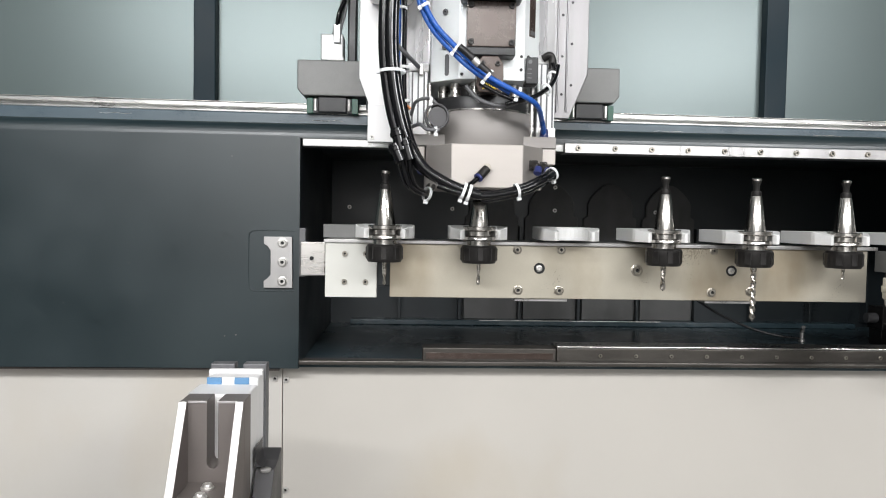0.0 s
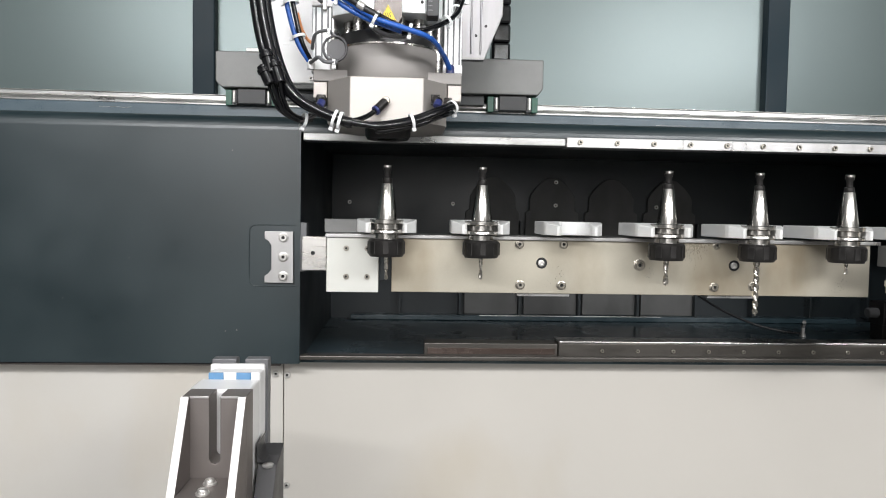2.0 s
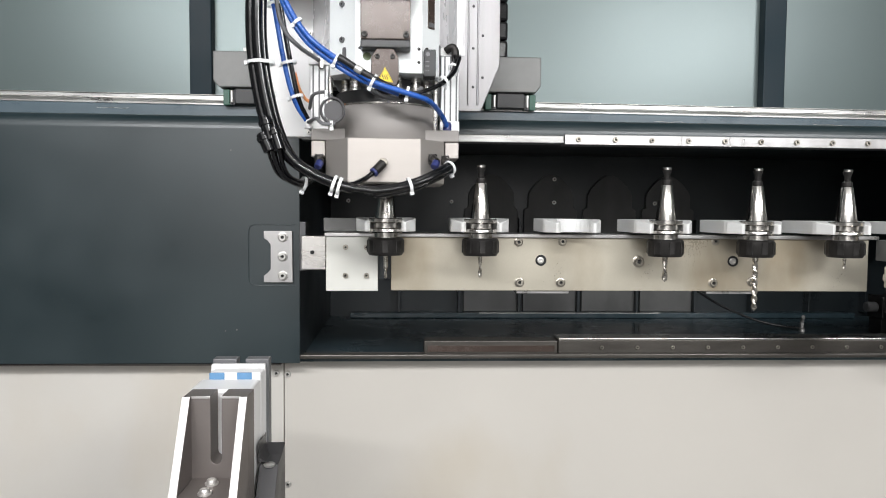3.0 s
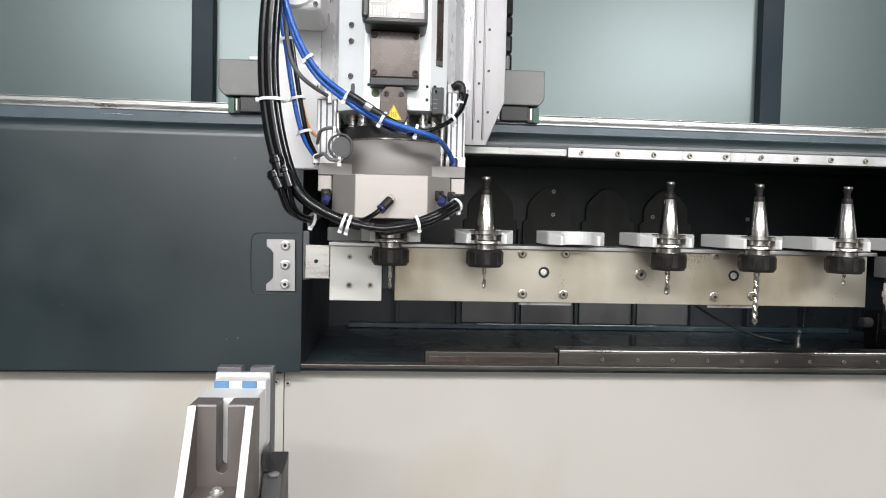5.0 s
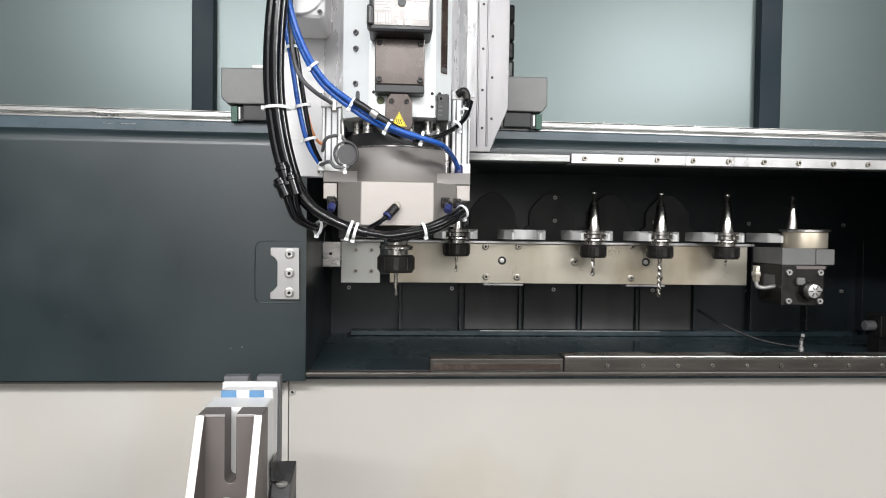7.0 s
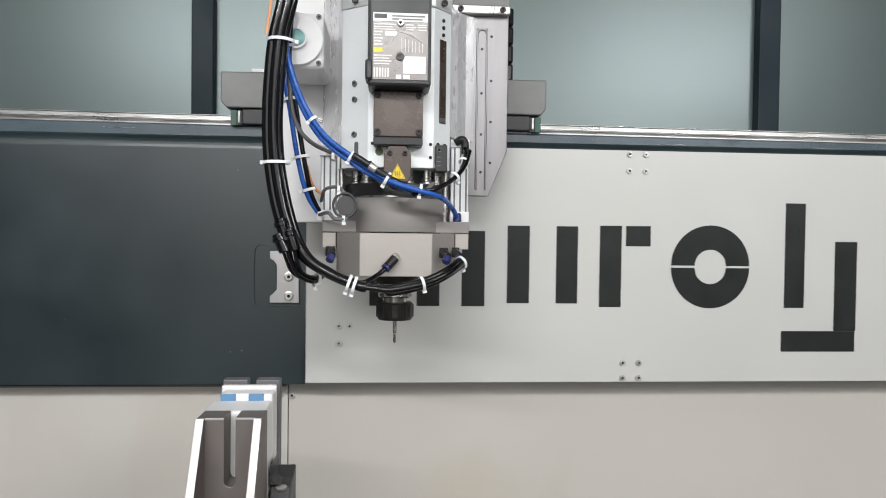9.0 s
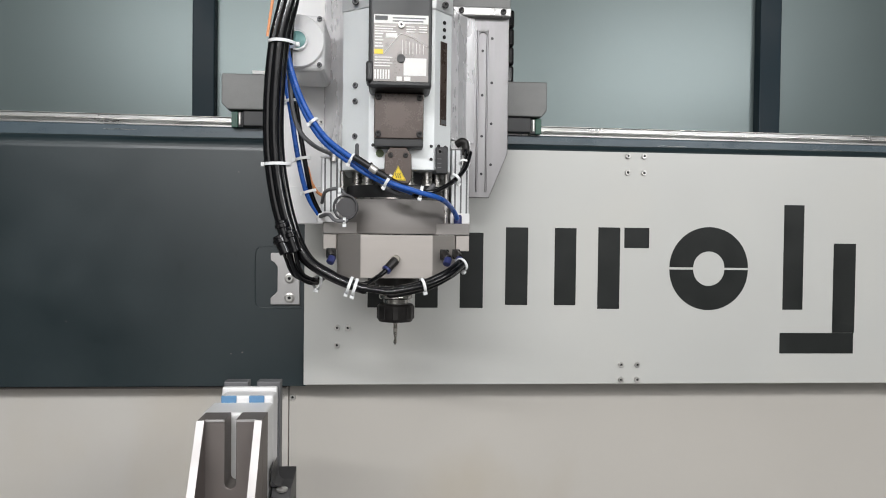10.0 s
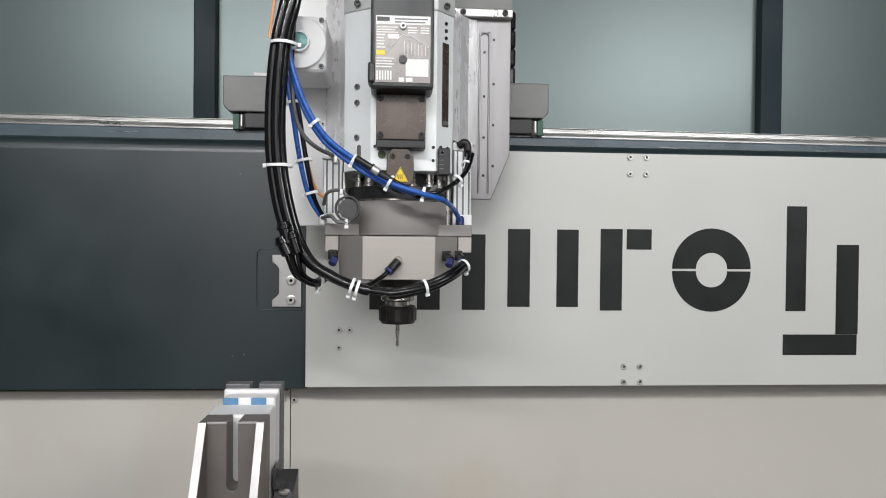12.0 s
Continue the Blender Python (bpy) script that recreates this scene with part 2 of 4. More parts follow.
def tube(points, r, seg=10, steps=8, bm=None, ribs=0.0):
    """A hose along the points; ribs gives every second ring a larger radius."""
    path = spline(points, steps)
    seg = max(seg, 10)
    one = bmesh.new()
    rings = []
    up = Vector((0.1, 1, 0.2)).normalized()
    for i, c in enumerate(path):
        d = (path[min(i + 1, len(path) - 1)] - path[max(i - 1, 0)]).normalized()
        s = d.cross(up).normalized()
        u = s.cross(d)
        rr = r + (ribs if i % 2 else 0)
        rings.append([one.verts.new(c + rr * (math.cos(2 * math.pi * k / seg) * s + math.sin(2 * math.pi * k / seg) * u)) for k in range(seg)])
    for a, b in zip(rings, rings[1:]):
        for k in range(seg):
            one.faces.new((a[k], a[(k + 1) % seg], b[(k + 1) % seg], b[k]))
    one.faces.new(rings[0][::-1])
    one.faces.new(rings[-1])
    bmesh.ops.recalc_face_normals(one, faces=one.faces[:])
    rounded(one)
    return join(bm, one)


def rounded(bm):
    for f in bm.faces:
        f.smooth = True
    return bm


def shade(me, round_faces):
    """Turned and drawn faces are smooth up to 42 degrees; flat sheets stay flat."""
    me.set_sharp_from_angle(angle=radians(42))
    me.polygons.foreach_set("use_smooth", round_faces)


def part(name, bm, material, parent=None, label="", at=None):
    """One mesh object, under a thing or a part."""
    me = bpy.data.meshes.new(name)
    round_faces = [f.smooth for f in bm.faces]
    bm.to_mesh(me)
    bm.free()
    shade(me, round_faces)
    me.materials.append(material)
    ob = new(name, me)
    if parent:
        ob.parent = parent
    if at is not None:
        ob.matrix_basis = at
    if label:
        ob["label"] = label
    return ob


def again(ob, parent, m):
    """The same mesh once more, as another part."""
    o = new(ob.name.split(".")[0], ob.data)
    o.parent = parent
    o.matrix_basis = m
    for k in ob.children:
        again(k, o, k.matrix_basis)
    return o


def structure(ob, label, category):
    return tagged(ob, label, category, kind="structure")


def root(name, m, label, category, group=""):
    return tagged_at(new(name), m, label, category, group)


def tagged_at(ob, m, label, category, group=""):
    ob.matrix_basis = m
    ob.empty_display_size = 0.02
    return tagged(ob, label, category, group)


def socket_screw(parent, x, y, z, r=0.0055, name="screw", washer=False, metal=None):
    """A socket head screw whose head looks towards -y; near-black faces paint the shade in its socket."""
    bm = lathe([(r * 0.9, 0.0), (r, 0.0008), (r, r * 0.7), (r * 0.86, r * 0.85), (r * 0.47, r * 0.85), (r * 0.40, r * 0.35), (0, r * 0.35)], 18, (x, y, z), "y")
    if washer:
        lathe([(r * 1.32, 0), (r * 1.32, 0.0010), (r * 1.22, 0.0014), (0, 0.0014)], 20, (x, y, z), "y", bm)
    ob = part(name, bm, metal or M_DULL, parent)
    ob.data.materials.append(M_HOLE)
    for f in ob.data.polygons:
        if math.hypot(f.center.x - x, f.center.z - z) < r * 0.38:
            f.material_index = 1
    return ob

# ---- the machine: beam, pocket, covers, cabin ----
XL, XR = -2.6, 3.4
OPEN_L, OPEN_R = -0.013, 1.95
OPEN_LO, OPEN_HI = 1.194, 1.566


def cover_profile(z0, z1, depth=0.05, r=0.024, thick=0.012):
    """Side view (y, z) of a folded cover sheet with a rounded top edge."""
    out = [(0.0, z0)]
    arc = [(r - r * math.cos(a), z1 - r + r * math.sin(a)) for a in [math.pi / 2 * i / 8 for i in range(9)]]
    inner = [(r - (r - thick) * math.cos(a), z1 - r + (r - thick) * math.sin(a)) for a in [math.pi / 2 * i / 8 for i in range(9)]]
    return out + arc + [(depth, z1), (depth, z1 - thick)] + inner[::-1] + [(thick, z0)]


def build_beam():
    left = part("cover_left", prism(cover_profile(1.180, 1.606), "x", XL, OPEN_L), M_DARK)
    structure(left, "dark slate painted folded beam cover", "machine cover")
    # thin raised lip round the latch pocket
    lip = [(-0.020, 1.419), (-0.085, 1.419), (-0.095, 1.415), (-0.099, 1.405), (-0.099, 1.330), (-0.095, 1.318), (-0.085, 1.3145), (-0.020, 1.3145)]
    part("pocket_outline", tube([(x, -0.0002, z) for x, z in lip], 0.0009, 6, 3), M_DARK, left)
    for x, z, r in ((-0.139, 1.236, 0.0012), (-0.120, 1.238, 0.0016), (-0.128, 1.545, 0.0010), (-0.30, 1.36, 0.0008), (-0.41, 1.29, 0.0009)):
        part("paint_chip", lathe([(r, 0), (r * 0.7, 0.0002), (0, 0.0002)], 7, (x, -0.0001, z), "y"), M_TAUPE, left)
    right = part("cover_right", prism(cover_profile(1.180, 1.606), "x", OPEN_R, XR), M_DARK)
    structure(right, "dark slate painted folded beam cover", "machine cover")
    top = part("cover_top", prism(cover_profile(OPEN_HI + 0.012, 1.606), "x", OPEN_L, OPEN_R), M_DARK)
    structure(top, "dark slate painted strip above the open tool pocket", "machine cover")
    # beam and rail lowered and tilted to line up with the camera's view
    view_tilt = pose(0.45, 0, 1.63, 0, 0.3, 0) @ pose(-0.45, 0, -1.639)
    beam = part("beam", box(XL, XR, 0.0505, 0.5, 1.60, 1.6335, 0.002), M_BEAM, at=view_tilt)
    structure(beam, "blue-grey painted steel gantry beam", "machine beam")
    part("ledge", box(XL, XR, 0.030, 0.0503, 1.6062, 1.6105, 0.0015), M_BEAM, beam)
    for x0, z0 in ((0.00, 1.622), (0.62, 1.621), (0.92, 1.622), (-0.37, 1.625)):
        pts = [(x0 + 0.011 * k, 0.0502, z0 + 0.0007 * math.sin(2.1 * k + 9 * x0)) for k in range(6)]
        part("scuff", tube(pts, 0.0005, 6, 4), M_STRIP, beam)
    rail = root("linear_rail", view_tilt, "bright ground steel linear guide rail along the beam", "guide rail")
    part("rail_body", prism([(0.062, 1.6336), (0.062, 1.638), (0.066, 1.640), (0.062, 1.643), (0.062, 1.651), (0.065, 1.653), (0.083, 1.653), (0.086, 1.651),
                                      (0.086, 1.643), (0.082, 1.640), (0.086, 1.638), (0.086, 1.6336)], "x", XL, XR), M_STRIP, rail)
    part("cover_strip", box(XL, XR, 0.0655, 0.0825, 1.6532, 1.6542, 0.0003), M_STEEL, rail)
    part("rail_lip", box(XL, XR, 0.0598, 0.0618, 1.6440, 1.6462, 0.0004), M_STEEL, rail)
    part("seat_edge", box(XL, XR, 0.0515, 0.0618, 1.6337, 1.6372, 0.0006), M_STRIP, rail)
    # back of the beam that carries the pocket
    back = part("pocket_back", box(OPEN_L - 0.05, OPEN_R + 0.05, 0.512, 0.53, 1.15, 1.63), M_INNER)
    structure(back, "black back sheet of the tool pocket", "machine wall")
    ceil = part("pocket_ceiling", box(OPEN_L, OPEN_R, 0.030, 0.512, 1.585, 1.597), M_INNER)
    structure(ceil, "black roof sheet of the tool pocket", "ceiling")
    floor = part("pocket_floor", box(OPEN_L, OPEN_R, 0.012, 0.512, 1.1797, 1.186, 0.001), M_TRAY)
    structure(floor, "dark oily tray floor of the tool pocket", "tray")
    for x0, x1, n in ((OPEN_L - 0.012, OPEN_L, "pocket_side_left"), (OPEN_R, OPEN_R + 0.012, "pocket_side_right")):
        structure(part(n, box(x0, x1, 0.013, 0.512, 1.18, 1.598), M_INNER), "black side sheet of the tool pocket", "machine wall")
    part("tray_step", box(OPEN_L + 0.05, 1.30, 0.475, 0.512, 1.1865, 1.199, 0.002), M_TRAY, floor)
    # bright metal rod puts the gleam along the step edge into the shape
    part("worn_edge", rod((0.35, 0.4752, 1.1988), (0.80, 0.4752, 1.1988), 0.0014, 8), M_STRIP, floor, "bright rod standing in for the gleam on the step")
    for i in range(10):
        cx = 0.085 + 0.1475 * i
        w = 0.056
        part("rib", box(cx + 0.0665, cx + 0.0735, 0.485, 0.512, 1.1995, 1.43, 0.001), M_INNER, back)
        if i < 2 or i > 5:
            continue
        foot = 0.066
        side = [(foot, 1.1995), (foot, 1.452), (w, 1.458), (w, 1.488), (0.051, 1.500), (0.036, 1.518), (0.020, 1.532), (0.008, 1.537)]
        poly = [(cx + x, z) for x, z in side] + [(cx - x, z) for x, z in reversed(side)]
        part("arch_plate", prism(poly, "y", 0.499, 0.5115, 0.001), M_ARCH, back)
    for i in range(8):
        for z in ((1.470, 1.299, 1.527) if i == 2 else (1.470, 1.299)):
            socket_screw(back, 0.030 + 0.2525 * i, 0.4985 if 0.31 < 0.030 + 0.2525 * i < 0.88 else 0.5115, z, 0.005)


def build_strips():
    a = part("upper_strip", box(OPEN_L + 0.004, 0.4425, -0.003, 0.03, OPEN_HI - 0.002, OPEN_HI + 0.0115, 0.0015), M_STRIP)
    structure(a, "worn bright steel strip over the tool pocket", "trim")
    b = part("upper_track", box(0.4435, OPEN_R, -0.006, 0.03, OPEN_HI - 0.004, OPEN_HI + 0.0135, 0.001), M_BRUSH)
    structure(b, "aluminium door track with a row of screws", "trim")
    x = 0.467
    while x < OPEN_R - 0.02:
        socket_screw(b, x, -0.0055, OPEN_HI + 0.005, 0.0046, metal=M_BOLT)
        x += 0.0650
    c = part("lower_strip", box(0.203, 0.4425, 0.020, 0.058, 1.187, 1.2145, 0.0015), M_TRACK)
    structure(c, "stained steel strip along the tray edge", "trim")
    # dark raised strip stands in for the shade of a recess
    part("strip_groove", box(0.209, 0.437, 0.0188, 0.0212, 1.195, 1.206, 0.0005), M_BRASSY, c)
    d = part("lower_track", box(0.4435, OPEN_R, 0.016, 0.060, 1.187, 1.216, 0.0015), M_TRACK)
    structure(d, "lower door track of greyish steel with bright top edge", "trim")
    # brighter steel on top paints in the highlight along the track
    part("track_top", box(0.4435, OPEN_R, 0.015, 0.061, 1.2162, 1.220, 0.0012), M_STEEL, d, "steel top edge, brightened for its highlight")
    x = 0.522
    while x < OPEN_R - 0.02:
        socket_screw(d, x, 0.0165, 1.203, 0.0036, metal=M_BOLT)
        x += 0.0650
    lip = part("tray_lip", box(OPEN_L, OPEN_R, -0.001, 0.0125, 1.1868, 1.1945, 0.002), M_TRACK)
    structure(lip, "dark rolled front lip of the tray", "trim")


def build_lower():
    for x0, x1, top, n in ((XL, -0.0478, 1.1725, "apron_left"), (-0.0464, XR, 1.1815, "apron_right")):
        ap = part(n, box(x0, x1, 0.043, 0.060, 0.55, top, 0.0012), M_CREAM if x0 == XL else M_CREAM_OILY)
        structure(ap, "cream painted sheet apron, lightly stained, with screws", "machine apron")
        e = box(x0, x1, 0.0395, 0.062, top + 0.0003, top + 0.005, 0.001)
        part("edge_strip", e, M_TAUPE, ap)
        part("closing_ledge", box(x0, x1, 0.0128, 0.0394, top + 0.0005, top + 0.0035, 0.0005), M_TAUPE, ap)
        for x, z in (((-0.0605, 1.153), (-0.0605, 0.95)) if x0 == XL else ((-0.0405, 1.151), (-0.0405, 0.95))):
            socket_screw(ap, x, 0.0435, z, 0.0056)
    bed = part("machine_bed", box(XL, XR, -1.05, 0.042, 0.4, 0.80, 0.004), M_BLOCK)
    structure(bed, "grey cast machine bed below the beam", "machine bed")


def build_cabin():
    for x0, x1, n in ((XL, -0.3665, "cabin_wall_left"), (-0.312, 1.094, "cabin_wall_middle"), (1.152, XR, "cabin_wall_right")):
        w = part(n, box(x0, x1, 0.60, 0.62, 1.2, 3.0, 0.001), M_WALL)
        if n == "cabin_wall_right":
            # turned two degrees so its sheen differs from the middle sheet in the camera's view
            w.matrix_basis = pose(x0, 0.60, 0) @ pose(0, 0, 0, 0, 0, 2) @ pose(-x0, -0.60, 0)
        structure(w, "pale green-grey coated sheet metal cabin wall", "cabin wall")
    for x0, x1 in ((-0.3665, -0.312), (1.094, 1.152)):
        bm = box(x0, x1, 0.572, 0.64, 1.2, 3.0, 0.003)
        structure(part("cabin_post", bm, M_POST), "dark teal painted upright between wall sheets", "cabin post")
    roof = part("cabin_roof", box(XL, XR, -0.55, 0.66, 3.0, 3.05), M_WALL)
    structure(roof, "green-grey sheet cabin roof", "ceiling")
    # unseen hall shell, added to close the space and reflect pale in metal
    hall = box(-5, 6, -5, 1.2, -0.1, 0.0)
    structure(part("floor", hall, M_FLOOR), "grey concrete hall floor", "floor")
    structure(part("ceiling", box(-5, 6, -5, 1.2, 3.6, 3.7), M_HALL), "pale hall ceiling, unseen, added for reflections", "ceiling")
    for n, b in (("wall_south", (-5, 6, -5.1, -5, 0, 3.6)), ("wall_north", (-5, 6, 1.2, 1.3, 0, 3.6)), ("wall_west", (-5.1, -5, -5, 1.2, 0, 3.6)), ("wall_east", (6, 6.1, -5, 1.2, 0, 3.6))):
        structure(part(n, box(*b), M_HALL), "plain pale hall wall, unseen, added for reflections", "wall")
    for x, n in ((XL - 0.03, "cabin_side_left"), (XR + 0.01, "cabin_side_right")):
        structure(part(n, box(x, x + 0.02, -0.5, 0.62, 0.0, 3.0), M_WALL), "green-grey sheet cabin side", "cabin wall")


build_beam()
build_strips()
build_lower()
build_cabin()


def build_latch():
    th = root("latch_bracket", pose(0, 0, 0), "bright steel latch plate with three screws on the dark cover", "bracket")
    poly = [(-0.0725, 1.4085), (-0.0245, 1.4085), (-0.0235, 1.3205), (-0.0725, 1.3205), (-0.0725, 1.332), (-0.066, 1.337), (-0.061, 1.343), (-0.061, 1.385), (-0.066, 1.392), (-0.0725, 1.396)]
    part("plate", prism(poly, "y", -0.0055, -0.0003, 0.0006), M_BRUSH, th)
    for z in (1.398, 1.365, 1.332):
        socket_screw(th, -0.0405, -0.0055, z, 0.0066, washer=True)


build_latch()


# ---- tools ----
def cutter_mesh(kind):
    """Twisted cutter hanging below the nut, z from -0.053 down."""
    length, r, shank, turns = {"end": (0.038, 0.0030, 0.022, 0.7), "drill": (0.086, 0.0047, 0.010, 3.4), "short": (0.021, 0.0028, 0.006, 0.8), "ball": (0.036, 0.0030, 0.016, 0.9),
                               "up": (0.041, 0.0042, 0.008, 0.8)}[kind]
    one = bmesh.new()
    n, seg, rings = 40, 12, []
    for i in range(n + 1):
        t = i / n
        z = -0.052 - t * length
        depth = 0.0 if t * length < shank else 0.42
        rr = r * (1.0 if t < 0.93 else max(0.12, 1 - (t - 0.93) / 0.07 * 0.9))
        tw = 2 * math.pi * turns * t
        rings.append([one.verts.new((rr * (1 - depth * (0.5 + 0.5 * math.cos(2 * a))) * math.cos(a + tw), rr * (1 - depth * (0.5 + 0.5 * math.cos(2 * a))) * math.sin(a + tw), z))
                      for a in [2 * math.pi * k / seg for k in range(seg)]])
    for a, b in zip(rings, rings[1:]):
        for k in range(seg):
            one.faces.new((a[k], b[k], b[(k + 1) % seg], a[(k + 1) % seg]))
    one.faces.new(rings[0])
    one.faces.new(rings[-1][::-1])
    bmesh.ops.recalc_face_normals(one, faces=one.faces[:])
    return rounded(one)


def nut_mesh():
    one = lathe([(0.018, -0.028), (0.0245, -0.0285), (0.0268, -0.031), (0.0268, -0.050), (0.0245, -0.0545), (0.012, -0.0545), (0.006, -0.052), (0, -0.052)], 36)
    return one


def tool_holder(label, kind):
    th = root("tool_holder", pose(0, 0, 0), label, "tool holder", "tool holders of the magazine")
    part("pull_stud", lathe([(0.0, 0.079), (0.0058, 0.079), (0.0066, 0.0775), (0.0066, 0.0735), (0.0048, 0.0715), (0.0045, 0.062), (0.0072, 0.0605), (0.0076, 0.055), (0.0072, 0.0535), (0, 0.0535)], 24), M_NUT, th, "dark pull stud with bright tip")
    part("stud_tip", lathe([(0, 0.0805), (0.0058, 0.0805), (0.0070, 0.0795), (0.0070, 0.0765), (0, 0.0765)], 20), M_CHROME, th)
    part("taper", lathe([(0.0, 0.0535), (0.0078, 0.0535), (0.0084, 0.0525), (0.0156, 0.002), (0.0156, -0.001), (0, -0.001)], 40), M_CHROME, th, "polished steel taper")
    part("flange", lathe([(0.0156, 0.0), (0.0240, 0.0), (0.0248, -0.0008), (0.0248, -0.0052), (0.0240, -0.006), (0.0180, -0.0075), (0.0180, -0.0135), (0.0240, -0.015), (0.0248, -0.016), (0.0248, -0.020),
                          (0.0235, -0.0212), (0.018, -0.0214), (0.018, -0.0285), (0.0, -0.0285)], 40), M_CHROME, th, "polished grooved gripper flange")
    nut = part("nut", nut_mesh(), M_NUT, th, "blackened collet nut")
    for k in range(8):
        if k == 0:
            lug = part("nut_lug", box(0.0258, 0.0277, -0.0045, 0.0045, -0.0505, -0.032, 0.0006, 1), M_NUT, nut)
        else:
            again(lug, nut, pose(0, 0, 0, 0, 0, 45 * k))
    part("cutter", cutter_mesh(kind), M_CUT, th, "twisted steel cutter")
    return th


AXIS_Y = -0.17
PITCH = 0.1412
TOOL_X = [0.139 + PITCH * i for i in range(7)]
GAUGE = 1.433
HOLDERS = []
for i, (kind, label) in enumerate((("end", "steel tool holder with small end mill, taken up by the spindle"), ("ball", "steel tool holder with a slim end mill in its fork"), ("", ""),
                                   ("up", "steel tool holder with a leaf-shaped cutter in its fork"), ("drill", "steel tool holder with a long twist drill"),
                                   ("short", "steel tool holder with a very short cutter"))):
    if kind:
        HOLDERS.append((i, tool_holder(label, kind)))


def build_angle_head():
    """Right-angle milling unit in the last fork."""
    th = root("angle_head", pose(0, 0, 0), "right-angle milling unit of dark grey metal in the last fork", "angle head")
    part("pull_stud", lathe([(0.0, 0.079), (0.0066, 0.0785), (0.0066, 0.0735), (0.0046, 0.0715), (0.0045, 0.062), (0.0074, 0.0605), (0.0074, 0.0535), (0, 0.0535)], 24), M_NUT, th)
    part("taper", lathe([(0.0, 0.0535), (0.0084, 0.0525), (0.0156, 0.002), (0.0156, -0.001), (0, -0.001)], 40), M_CHROME, th)
    part("top_ring", lathe([(0.0, 0.010), (0.046, 0.010), (0.048, 0.0085), (0.048, 0.0045), (0.0, 0.0045)], 40, (0.022, -0.012, 0)), M_STEEL, th)
    part("collar", lathe([(0.0, 0.0044), (0.0425, 0.0044), (0.0435, 0.002), (0.0435, -0.029), (0.0, -0.029)], 40, (0.022, -0.012, 0)), M_MAG, th, "pale brassy collar")
    part("torque_block", box(-0.050, 0.0205, -0.055, 0.06, -0.063, -0.0292, 0.0015), M_BLOCK, th, "grey square block")
    part("stop_block", box(0.0225, 0.062, -0.054, 0.04, -0.063, -0.0305, 0.002), M_BLOCK, th)
    part("side_pin", rod((0.0622, -0.03, -0.047), (0.069, -0.03, -0.047), 0.012, 18, 0.001), M_BLOCK, th)
    body = part("gearbox", box(-0.050, 0.040, -0.055, 0.035, -0.145, -0.0632, 0.002), M_NUT, th, "dark gearbox body")
    for x in (-0.036, 0.030):
        for z in (-0.078, -0.136):
            socket_screw(body, x, -0.055, z, 0.0062)
    spin = part("output_spindle", lathe([(0.0, 0.026), (0.008, 0.026), (0.010, 0.022), (0.016, 0.020), (0.0185, 0.018), (0.0185, 0.0), (0, 0)], 32, (0.004, -0.055, -0.114), "y"), M_NUT, th)
    part("spindle_face", lathe([(0.0, 0.0275), (0.009, 0.0275), (0.0135, 0.026), (0.0135, 0.0205), (0, 0.0205)], 28, (0.004, -0.055, -0.114), "y"), M_DULL, spin)
    for k in range(6):
        a = math.pi * k / 3
        # near-black bars paint the shade of the face slots
        part("face_slot", turned(box(0.004, 0.012, -0.0006, 0.0006, -0.0008, 0.0008), pose(0.004, -0.0827, -0.114) @ pose(0, 0, 0, 0, math.degrees(a), 0)), M_HOLE, spin)
    part("locking_arm", box(-0.022, -0.004, -0.064, -0.0552, -0.104, -0.088, 0.003), M_BLOCK, th)
    part("ball_stop", lathe([(0.0, 0.005), (0.003, 0.0045), (0.0045, 0.002), (0.0045, 0), (0, 0)], 14, (0.031, -0.055, -0.113), "y"), M_DULL, th)
    cl = part("coolant_fitting", rod((-0.093, -0.035, -0.098), (-0.093, -0.035, -0.066), 0.0075, 6, 0.001), M_MAG, th, "pale brass coolant fitting")
    part("fitting_nut", rod((-0.093, -0.035, -0.088), (-0.093, -0.035, -0.078), 0.0095, 6, 0.001), M_MAG, cl)
    part("elbow", tube([(-0.093, -0.035, -0.098), (-0.090, -0.035, -0.108), (-0.076, -0.034, -0.111), (-0.050, -0.03, -0.108)], 0.0042, 10, 5), M_DULL, cl)
    part("type_plate", box(-0.0512, -0.0501, -0.03, 0.012, -0.115, -0.085, 0.0003), M_GREY, body)
    part("cover_tab", box(-0.02, 0.042, -0.0562, -0.0551, -0.0715, -0.0645, 0.0004), M_TAUPE, body)
    return th


HOLDERS.append((6, build_angle_head()))


